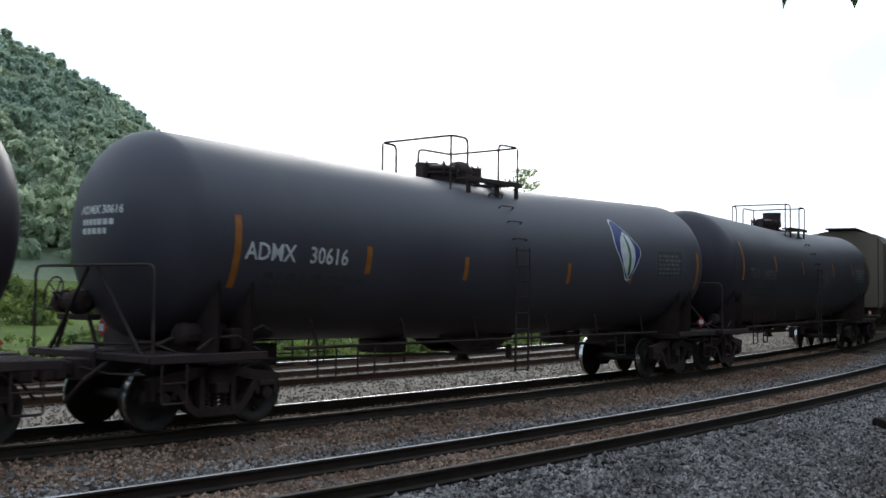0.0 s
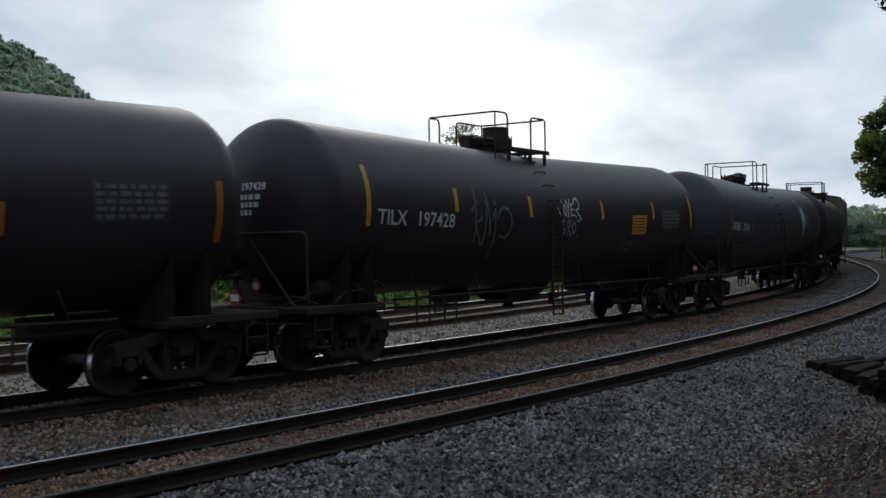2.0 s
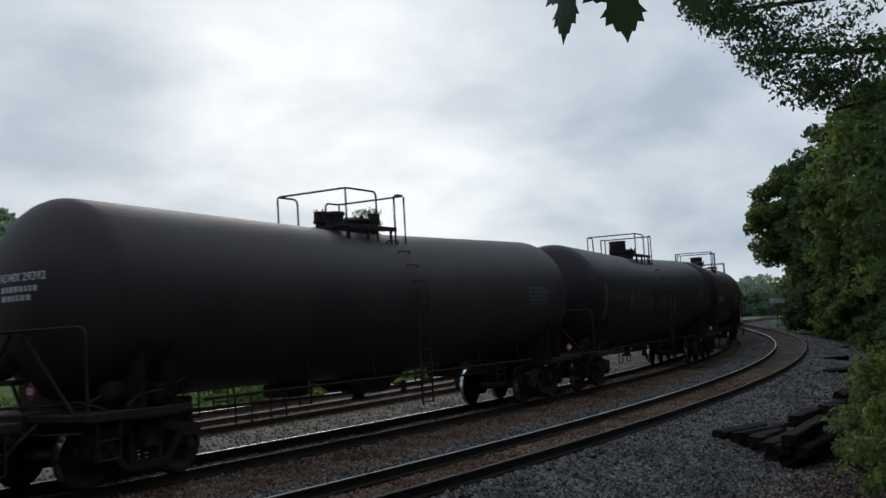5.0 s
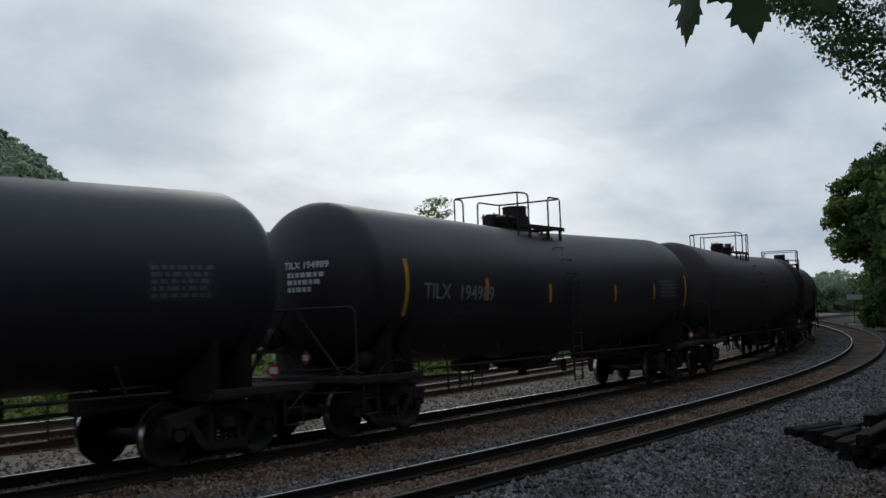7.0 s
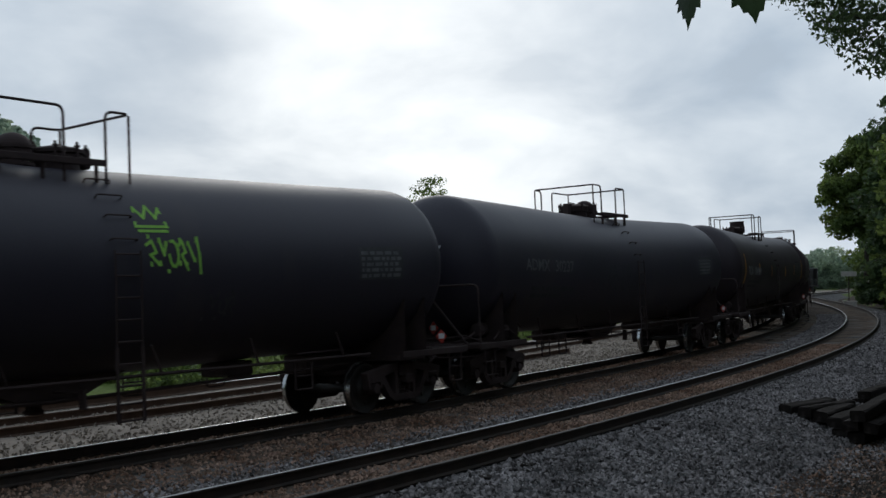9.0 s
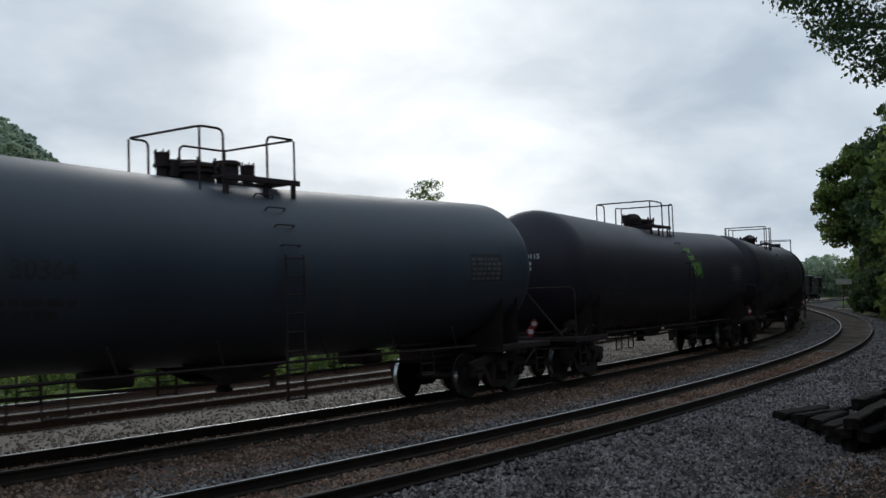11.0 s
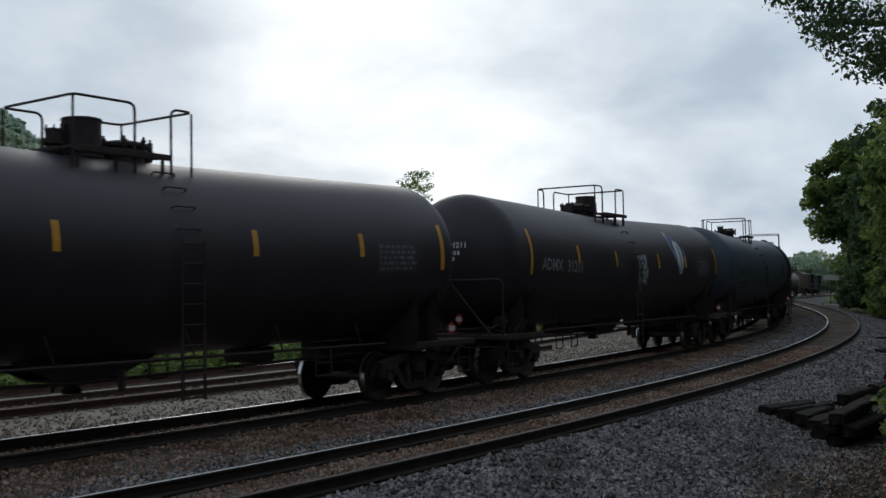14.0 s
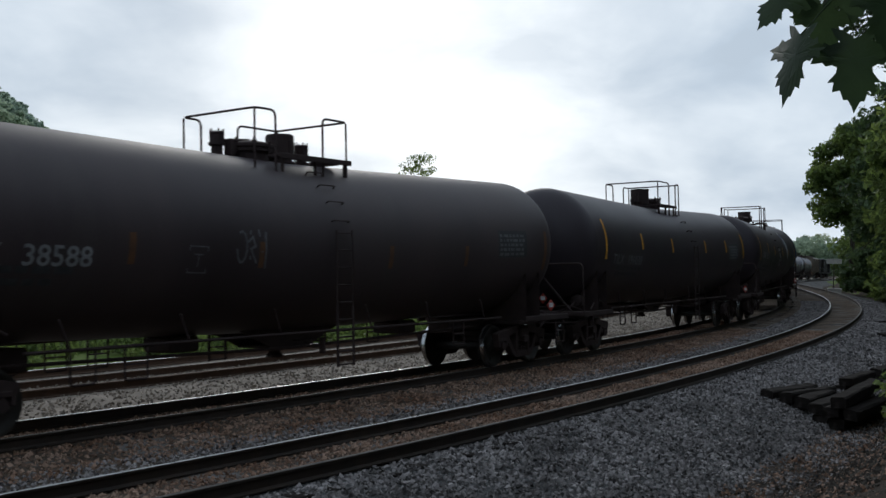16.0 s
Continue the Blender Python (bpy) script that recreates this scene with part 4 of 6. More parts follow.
        m = Matrix.Translation((e * 8.46 - (0.06 if e < 0 else -0.02), y, 1.44)) if e < 0 else Matrix.Translation((7.66, -1.5, 1.32)) @ Matrix.Rotation(radians(62), 4, "Z")
        pl = shared("placard", "placard", "red_placard", car, plate, "red diamond hazard placard", at=m)
        shared("number_panel", "placard_in", "white_paint", pl, inner, "white panel with an unreadable number")
    if spec.get("leaf"):
        u, v = spec["leaf"]
        def shape(outline, lift, bm):
            pts = []
            for a, b in zip(outline, outline[1:] + outline[:1]):
                m = max(1, int(math.hypot(b[0] - a[0], b[1] - a[1]) / 0.07))
                pts += [(a[0] + (b[0] - a[0]) * i / m, a[1] + (b[1] - a[1]) * i / m) for i in range(m)]
            cx = sum(p[0] for p in pts) / len(pts); cy = sum(p[1] for p in pts) / len(pts)
            n = len(pts)
            rows = [[bm.verts.new(on_tank(u + (cx + (p[0] - cx) * k / 4) * 0.88, v + (cy + (p[1] - cy) * k / 4) * 0.82, lift)) for p in pts] for k in range(1, 5)]
            c = bm.verts.new(on_tank(u + cx * 0.88, v + cy * 0.82, lift))
            for i in range(n):
                bm.faces.new((c, rows[0][i], rows[0][(i + 1) % n]))
                for a, b in zip(rows, rows[1:]):
                    bm.faces.new((a[i], b[i], b[(i + 1) % n], a[(i + 1) % n]))
        dia = [(-0.60, 0.18), (-0.57, 0.02), (-0.16, -0.74), (-0.04, -0.80), (0.10, -0.74), (0.58, -0.12), (0.60, 0.0), (0.52, 0.12), (-0.30, 0.84), (-0.42, 0.86), (-0.48, 0.78)]
        for nm, pts, lift, mt in (("emblem", [(x * 1.07, y * 1.07) for x, y in dia], 0.006, "white_paint"), ("emblem_field", dia, 0.010, "logo_blue"),
                                  ("emblem_leaf", [(-0.06, -0.78), (-0.30, -0.45), (-0.40, -0.05), (-0.32, 0.28), (-0.08, 0.52), (0.16, 0.38), (0.32, 0.08), (0.30, -0.25), (0.14, -0.6)], 0.014, "white_paint"),
                                  ("emblem_vein", [(-0.10, -0.72), (0.02, -0.66), (0.10, -0.2), (0.06, 0.15), (-0.06, 0.42), (-0.10, 0.40), (-0.04, 0.1), (0.0, -0.2)], 0.018, "logo_green")):
            bm = bmesh.new()
            shape(pts, lift, bm)
            part(nm, bm, mt, tank, "leaf emblem on a diamond" if nm == "emblem" else "")
    for nm, lines, width, mt, u, v, sc in spec.get("graffiti", ()):
        strokes(nm, lines, width, mt, tank, u, v, sc, "sprayed scrawl" if nm == "graffiti" else "")["kind"] = "stuff"
    if spec.get("sign"):
        u, v = spec["sign"]
        bm = bmesh.new()
        skin_patch(bm, u - 0.42, u + 0.42, v - 0.24, v + 0.24, 4)
        part("notice", bm, "yellow_tape", tank, "yellow notice with unreadable lines")
        bm = bmesh.new()
        for k in range(5):
            skin_patch(bm, u - 0.36, u + 0.36 - 0.05 * (k % 3), v + 0.15 - k * 0.075, v + 0.17 - k * 0.075, 1, 0.01)
        part("notice_lines", bm, "underframe", tank)["kind"] = "stuff"
    return car, sets


TAG_A = [   # VOYER
    [(-0.12, 0.45), (0.2, 0.0), (0.42, 0.95)], [(0.5, 0.45), (0.62, 0.7), (0.8, 0.5), (0.72, 0.1), (0.55, 0.15), (0.5, 0.45)], [(0.85, 0.95), (1.05, 0.5), (1.3, 1.0)], [(1.05, 0.5), (0.98, 0.0)],
    [(1.62, 0.75), (1.35, 0.72), (1.32, 0.1), (1.68, 0.12)], [(1.33, 0.42), (1.6, 0.44)], [(1.85, 0.0), (1.8, 0.95), (2.1, 1.1), (2.35, 0.8), (2.2, 0.45), (1.9, 0.42), (2.45, -0.1)]]
TAG_B = [   # G ROT
    [(0.3, 0.95), (0.1, 0.9), (0.0, 0.45), (0.12, 0.05), (0.35, 0.2), (0.35, 0.42), (0.22, 0.42)], [(0.75, 0.0), (0.75, 0.9), (1.05, 0.95), (1.1, 0.65), (0.8, 0.5), (1.2, 0.0)],
    [(1.35, 0.5), (1.5, 0.85), (1.75, 0.7), (1.75, 0.25), (1.5, 0.1), (1.35, 0.5)], [(1.9, 0.9), (2.5, 1.0)], [(2.25, 0.95), (2.2, -0.15)]]
CROWN = [[(0, 0.55), (0.08, 1.0), (0.25, 0.75), (0.4, 1.05), (0.55, 0.75), (0.7, 1.0), (0.78, 0.55), (0, 0.55)], [(0.05, 0.45), (0.75, 0.45)]]
BLACK_TILX = "black tank car with yellow reflective stripes and a grey stencilled number"
SPECS = [   # metres along the line at the clip's start, and what sets each car apart
    dict(u=33.00, platform=0.00, mark="TILX", number="198250", label="dark grey tank car with worn white scrawls on its flank", colour="tank_navy", top="drum", tape="orange_tape", graffiti=[("graffiti", scrawl(3, 4), 0.05, "dull_paint", 0.5, -0.6, 0.7)]),
    dict(u=15.70, platform=-0.55, mark="ADMX", number="30616", stripes=[(-7.1, -0.78, 0.28), (-4.4, -0.45, 0.0), (-1.85, -0.45, -0.03), (1.55, -0.45, -0.03), (4.1, -0.45, -0.03), (7.4, -0.6, 0.3)], label="bluish dark grey tank car with a leaf emblem and white number", colour="tank_grey", top="dome", tape="orange_tape", leaf=(4.0, 0.3), ink="white_paint", size=0.36, text_u=-6.95, text_v=-0.33, stretch=0.92),
    dict(u=-2.40, platform=-0.85, mark="TILX", number="197428", label="black tank car with yellow stripes, sprayed scrawls and yellow notice", top="drum", tape="yellow_tape", ink="white_paint", text_u=-6.7, text_v=-0.3, stretch=1.1, sign=(3.95, -0.15), head_lines=3, stripes=[(-6.95, -0.35, 0.72), (-4.3, 0.0, 0.45), (-1.5, 0.0, 0.45), (1.87, 0.0, 0.45), (4.8, 0.0, 0.45), (7.35, -0.25, 0.66)],
         graffiti=[("graffiti", scrawl(11, 3), 0.06, "dull_paint", -3.8, -0.65, 1.0), ("graffiti", TAG_A, 0.04, "white_paint", -0.25, 0.05, 0.41), ("graffiti", TAG_B, 0.035, "pale_spray", -0.15, -0.36, 0.36), ("graffiti", scrawl(8, 5), 0.05, "dull_paint", 3.0, -0.85, 0.3)]),
    dict(u=-19.90, platform=0.15, mark="TILX", number="191049", stripes=[(-7.1, -0.78, 0.28), (-4.4, -0.45, 0.0), (-1.85, -0.45, -0.03), (1.55, -0.45, -0.03), (4.1, -0.45, -0.03), (7.4, -0.6, 0.3)], label="black tank car with orange stripes and long grey scrawls", colour="tank_black", top="drum", tape="orange_tape", text_u=-7.4, text_v=-0.2, flip=True,
         graffiti=[("graffiti", scrawl(21, 6), 0.05, "dull_paint", -4.3, -0.55, 0.8), ("graffiti", scrawl(22, 6), 0.05, "dull_paint", -0.6, -0.5, 0.6)]),
    dict(u=-37.75, platform=-0.15, mark="ADMX", number="29392", label="plain charcoal tank car with small white end lettering", colour="tank_dusty", top="split", ink="faint_paint", vent2=True, text_v=-0.35, flip=True),
    dict(u=-55.63, platform=-0.50, mark="TILX", number="194989", stripes=[(-6.95, -0.65, 0.42), (-4.1, -0.3, 0.15), (-1.3, -0.3, 0.12), (2.3, -0.3, 0.12), (4.9, -0.3, 0.12), (7.35, -0.55, 0.36)], label=BLACK_TILX, top="drum", tape="yellow_tape", ink="worn_white", text_v=-0.3, size=0.42, head_lines=3, head_y=0.2),
    dict(u=-73.60, platform=-0.10, mark="ADMX", number="30237", label="dark charcoal tank car with dull number and faint scrawls", colour="tank_navy", top="dome", ink="dull_paint", text_v=-0.15, vent2=False, flip=False,
         graffiti=[("graffiti", scrawl(31, 5), 0.045, "faint_paint", -1.8, -0.5, 0.6)]),
    dict(u=-91.00, platform=0.12, mark="ADMX", number="30115", label="dark grey tank car with bright green sprayed crown and scrawl", colour="tank_navy", top="dome", ink="faint_paint", text_v=-0.35, flip=True,
         graffiti=[("graffiti", CROWN, 0.045, "green_spray", 0.75, 0.22, 0.7), ("graffiti", scrawl(5, 5), 0.045, "green_spray", 0.85, 0.0, 0.4), ("graffiti", scrawl(42, 3), 0.04, "faint_paint", 2.0, -0.8, 0.4)]),
    dict(u=-109.30, platform=-0.25, mark="ADMX", number="30364", label="faded blue-grey tank car", colour="tank_blue", top="split", ink="faint_paint", vent2=True),
    dict(u=-126.95, platform=-0.7, mark="ADMX", number="31211", label="black tank car with yellow stripes, leaf emblem and scrawls", top="drum", tape="yellow_tape", leaf=(3.6, 0.5), ink="worn_white", text_v=-0.22, size=0.4, text_u=-6.55, stretch=0.98,
         graffiti=[("graffiti", scrawl(51, 5), 0.06, "faint_paint", -3.6, -0.9, 1.0), ("graffiti", scrawl(5, 4), 0.06, "pale_spray", -0.2, -0.02, 0.4), ("graffiti", scrawl(6, 4), 0.055, "pale_spray", -0.15, -0.42, 0.36), ("graffiti", scrawl(7, 3), 0.045, "dull_paint", -0.05, -0.8, 0.34)]),
    dict(u=-145.05, platform=0.6, mark="TILX", number="196038", label=BLACK_TILX, top="drum", tape="yellow_tape", ink="dull_paint", text_v=-0.45, flip=True, head_lines=3),
    dict(u=-162.85, platform=-0.25, mark="ADMX", number="38588", stripes=[(-7.1, -0.78, 0.28), (-4.4, -0.45, 0.0), (-1.85, -0.45, -0.03), (1.55, -0.45, -0.03), (4.1, -0.45, -0.03), (7.4, -0.6, 0.3)], label="black tank car with orange stripes and a white number", colour="tank_dusty", top="tilted", long_walk=True, tape="worn_tape", ink="worn_white", text_v=-0.5, vent2=True, size=0.40, text_u=-7.66, graffiti=[("stencil_box", [[(0, 0), (0.36, 0), (0.36, 0.4), (0, 0.4), (0, 0)], [(0.1, 0.28), (0.26, 0.28)], [(0.18, 0.28), (0.18, 0.1)]], 0.022, "dull_paint", -3.35, -0.55, 1.0), ("graffiti", scrawl(61, 3), 0.04, "dull_paint", -2.4, -0.35, 0.45)]),
    dict(u=-181.00, platform=0.00, mark="TILX", number="197210", label=BLACK_TILX, top="drum", tape="yellow_tape"),
]
CARS, WHEELSETS = [], []
for sp in SPECS:
    c, sets = build_tank_car(sp)
    CARS.append((c, sp["u"], 7.0))
    WHEELSETS += sets


# ---- the train's head: a covered hopper and two engines ----
def build_hopper():
    car = tagged(new("covered_hopper"), "dusty beige covered hopper car behind the engines", "freight car", "cars of the freight train")
    bm = bmesh.new()
    sec = [(-1.52, 1.5), (-1.6, 1.7), (-1.6, 4.1), (-1.3, 4.45), (-0.5, 4.6), (0.5, 4.6), (1.3, 4.45), (1.6, 4.1), (1.6, 1.7), (1.52, 1.5)]
    a = [bm.verts.new((-7.6, y, z)) for y, z in sec]; b = [bm.verts.new((7.6, y, z)) for y, z in sec]
    for i in range(len(sec)):
        bm.faces.new((a[i], b[i], b[(i + 1) % len(sec)], a[(i + 1) % len(sec)]))
    bm.faces.new(a[::-1]); bm.faces.new(b)
    body = part("body", bm, "hopper_beige", car)
    for k in range(12):
        for sgn in (-1, 1):
            shared("rib", "hopper_rib", "hopper_beige", body, lambda bm: box(bm, -0.05, 0.05, -0.04, 0.04, 1.6, 4.1, 0.01), at=Matrix.Translation((-7.4 + k * 1.345, sgn * 1.64, 0)))
    for k in range(3):
        def chute(bm):
            a = [bm.verts.new((x, y, 1.52)) for x, y in ((-2.2, -1.3), (2.2, -1.3), (2.2, 1.3), (-2.2, 1.3))]
            b = [bm.verts.new((x, y, 0.55)) for x, y in ((-0.4, -0.6), (0.4, -0.6), (0.4, 0.6), (-0.4, 0.6))]
            for i in range(4):
                bm.faces.new((a[i], b[i], b[(i + 1) % 4], a[(i + 1) % 4]))
            bm.faces.new(b)
        shared("chute", "chute", "hopper_beige", car, chute, at=Matrix.Translation((-4.4 + 4.4 * k, 0, 0)))
    bm = bmesh.new()
    box(bm, -7.8, 7.8, -0.6, 0.6, 4.66, 4.72, 0.01)
    for k in range(8):
        box(bm, -7.5 + k * 2.1, -7.3 + k * 2.1, -0.5, 0.5, 4.55, 4.68)
    part("roof_walk", bm, "underframe", car)
    for e in (-1, 1):
        bm = bmesh.new()
        box(bm, e * 6.0, e * 9.0, -0.25, 0.25, 0.8, 1.15, 0.02)
        box(bm, e * 7.5, e * 8.6, -1.5, 1.5, 1.1, 1.2, 0.02)
        for y in (-1.5, 1.5):
            pipe(bm, hoop([(e * 8.5, y, 1.1), (e * 8.5, y, 4.3), (e * 7.6, y, 4.3)], 0.1), 0.02)
        part("end_frame", bm, "underframe", car)
    sets = build_bogie(car, -7.0, -0.04) + build_bogie(car, 7.0, 0.04)
    return car, sets


def build_engine():
    car = tagged(new("locomotive"), "dark diesel locomotive with a pale roof heading the train", "locomotive", "engines of the freight train")
    bm = bmesh.new()
    box(bm, -10.2, 10.2, -1.5, 1.5, 1.15, 1.5, 0.03)
    box(bm, -2.4, 2.4, -1.3, 1.3, 0.35, 1.15, 0.12)
    part("frame", bm, "loco_dark", car)
    bm = bmesh.new()
    box(bm, -9.2, 5.3, -0.95, 0.95, 1.5, 4.25, 0.12)
    box(bm, -9.0, -6.0, -1.35, 1.35, 3.5, 4.3, 0.1)
    hood = part("long_hood", bm, "loco_dark", car)
    for x in (-8.2, -6.8, -2.0):
        bm = bmesh.new()
        bmesh.ops.create_cone(bm, cap_ends=True, segments=20, radius1=0.62, radius2=0.6, depth=0.2, matrix=Matrix.Translation((x, 0, 4.38)))
        part("roof_fan", bm, "underframe", hood)
    bm = bmesh.new()
    box(bm, 5.3, 7.7, -1.5, 1.5, 1.5, 4.45, 0.1)
    cab = part("cab", bm, "loco_dark", car)
    bm = bmesh.new()
    box(bm, 5.25, 7.75, -1.45, 1.45, 4.455, 4.53, 0.03)
    part("cab_roof", bm, "white_paint", cab, "pale cab roof")
    for y in (-1.51, 1.51):
        bm = bmesh.new()
        box(bm, 5.9, 7.2, y - 0.01, y + 0.01, 3.1, 3.9, 0.004)
        part("side_window", bm, "tank_black", cab)
    bm = bmesh.new()
    box(bm, 7.7, 9.6, -0.9, 0.9, 1.5, 3.1, 0.15)
    part("nose", bm, "loco_dark", car)
    for y in (-1.45, 1.45):
        bm = bmesh.new()
        pipe(bm, hoop([(-10.1, y, 1.5), (-10.1, y, 2.5), (5.2, y, 2.5), (5.2, y, 1.5)], 0.1), 0.02)
        for k in range(8):
            bar(bm, (-8.2 + k * 1.9, y, 1.5), (-8.2 + k * 1.9, y, 2.5), 0.018, 5)
        part("handrail", bm, "dull_paint", car)
    sets = build_bogie(car, -6.6, -0.03) + build_bogie(car, 6.6, 0.03)
    return car, sets


c, sets = build_hopper()
CARS.append((c, 50.6, 7.0)); WHEELSETS += sets
for u in (70.5, 91.2):
    c, sets = build_engine()
    CARS.append((c, u, 6.6)); WHEELSETS += sets

SPEED = 11.0


def car_pose(s, half):
    """A car whose truck centres stand on the line at s - half and s + half, leaning with the canted track."""
    k = RADIUS / (RADIUS - GAP)      # the inner track is shorter round the left curve
    def place(v):
        v = v * k if v < 75 else v + 75 * (k - 1)
        return spot(v, GAP - float(draw_in(v)), -0.118)
    a, b = place(s - half), place(s + half)
    d = b - a
    lean = -CANT / 1.5 * min(1.0, max(0.0, (110 - s) / 40))
    return (Matrix.Translation((a + b) / 2) @ Matrix.Rotation(math.atan2(d.y, d.x), 4, "Z") @ Matrix.Rotation(-math.asin(d.z / d.length), 4, "Y")
            @ Matrix.Rotation(lean, 4, "X"))


def motions():
    times = [-0.5 + 0.5 * k for k in range(35)]
    for car, u, half in CARS:
        walk(car, [(t, car_pose(u + SPEED * t, half)) for t in times])
    # every wheelset rolls alike: one set of keys for leading and one for trailing axles
    first = {}
    for w in WHEELSETS:
        key = round(w.location.x, 2)
        if key not in first:
            base = w.location.copy()
            walk(w, [(i / FPS, Matrix.Translation(base) @ Matrix.Rotation(SPEED / 0.457 * i / FPS, 4, "Y")) for i in range(-2, 16 * FPS + 3)])
            first[key] = w
        else:
            src = first[key].animation_data
            w.rotation_mode = "QUATERNION"
            dat = w.animation_data_create()
            dat.action = src.action
            dat.action_slot = src.action_slot
    for branch, rows in SWAYS:
        walk(branch, rows)

# ---- loose stones of the ballast ----
def stones(name, s0, s1, o0, o1, count, size, surface, mat, label, seed):
    """Broken stones strewn over a bed; surface(off) is the bed's height."""
    rng = np.random.default_rng(seed)
    s, o = rng.uniform(s0, s1, count), rng.uniform(o0, o1, count)
    x, y, a, f = (np.interp(s, LS, v) for v in (LX, LY, LA, LZ))
    px, py, pz = x - o * np.sin(a), y + o * np.cos(a), f + surface(o) + rng.uniform(-0.012, 0.012, count)
    unit = np.array([(1, 0, 0), (-1, 0, 0), (0, 1, 0), (0, -1, 0), (0, 0, 1), (0, 0, -1)], float)
    face = np.array([(0, 2, 4), (2, 1, 4), (1, 3, 4), (3, 0, 4), (2, 0, 5), (1, 2, 5), (3, 1, 5), (0, 3, 5)])
    r = size * rng.uniform(0.45, 1.0, (count, 1, 1))
    V = unit[None] * r * rng.uniform(0.55, 1.2, (count, 6, 1))
    V = V + rng.normal(0, 0.22, (count, 6, 3)) * r
    t, p = rng.uniform(0, math.tau, count), rng.uniform(-0.7, 0.7, count)
    ct, st, cp, sp_ = np.cos(t)[:, None], np.sin(t)[:, None], np.cos(p)[:, None], np.sin(p)[:, None]
    X, Y, Z = V[..., 0], V[..., 1], V[..., 2]
    Y, Z = Y * cp - Z * sp_, Y * sp_ + Z * cp
    X, Y = X * ct - Y * st, X * st + Y * ct
    V = np.stack([X + px[:, None], Y + py[:, None], Z + pz[:, None]], 2).reshape(-1, 3)
    L = (face[None] + 6 * np.arange(count)[:, None, None]).reshape(-1)
    tagged(new(name, array_mesh(name, V, L, 3, mat)), label, "stones", kind="stuff")


def bed(pts):
    a = np.array(pts)
    return lambda o: np.interp(o, a[:, 0], a[:, 1])


shoulder = bed([(-4.6, -0.64)] + NEAR_BED)
stones("ballast_stones", 5, 30, -3.95, -0.86, 38000, 0.05, shoulder, "stone_grey", "loose grey crushed stones on the shoulder", 1)
stones("ballast_stones", 30, 75, -3.8, -0.86, 22000, 0.062, shoulder, "stone_grey", "loose grey crushed stones along the curve", 2)
inner = bed([(-0.7, -0.165), (0, -0.195), (0.7, -0.23), (1.4, -0.24), (2.0, -0.27), (2.5, -0.285), (3.0, -0.27), (3.6, -0.27), (5.2, -0.34), (6.3, -0.39)])
stones("stained_stones", 3, 40, -0.66, 0.66, 13000, 0.042, inner, "stone_brown", "rust stained stones between the rails", 3)
stones("stained_stones", 3, 40, 1.9, 3.6, 14000, 0.045, inner, "stone_brown", "rust stained stones between the tracks", 4)
stones("ballast_stones", 3, 70, 0.86, 2.3, 22000, 0.045, inner, "stone_grey", "loose grey stones beside the inner rail", 5)
stones("stained_stones", 3, 45, 3.9, 5.0, 9000, 0.05, inner, "stone_brown", "dark stones under the train", 6)
apron = bed([(5.2, -0.34), (6.3, -0.39), (7.0, -0.415), (8.2, -0.40), (9.7, -0.42), (13, -0.54)])
stones("gravel_stones", 3, 60, 5.3, 11.2, 26000, 0.045, apron, "stone_pale", "pale loose gravel behind the train", 7)
stones("dirt_stones", 6, 40, -6.2, -3.7, 7000, 0.045, bed([(-7, 0.0), (-5.6, -0.38), (-4.8, -0.53), (-4.0, -0.57)]), "stone_brown", "scattered stones in the dirt", 8)

bank = bed([(-12, 0.87), (-9.5, 0.89), (-7.8, 0.88), (-7.2, 0.78), (-6.6, 0.54), (-6.0, 0.2), (-5.4, -0.18), (-4.8, -0.53), (-4.0, -0.57)])
stones("dirt_stones", 2, 24, -8.5, -4.0, 11000, 0.03, bank, "stone_brown", "small brown stones in the dark dirt", 9)
stones("ballast_stones", 6, 30, -4.7, -3.7, 5200, 0.045, bank, "stone_grey", "grey stones spilt from the shoulder onto the dirt", 14)
stones("ballast_stones", 6, 30, -5.4, -4.2, 1500, 0.04, bank, "stone_grey", "few grey stones strewn over the dirt", 15)
stones("leaf_litter", 2, 24, -8.5, -4.2, 9000, 0.045, bank, "bark", "dead leaves and bark scraps on the bank", 10)

# a spare rail lying on the gravel behind the train
spare = ribbon("spare_rail", -40, 34.5, 1.0, rail_section(8.35, -0.225), "rail_rust", None, True)
tagged(spare, "rusty spare rail lying on pale gravel", "rail")


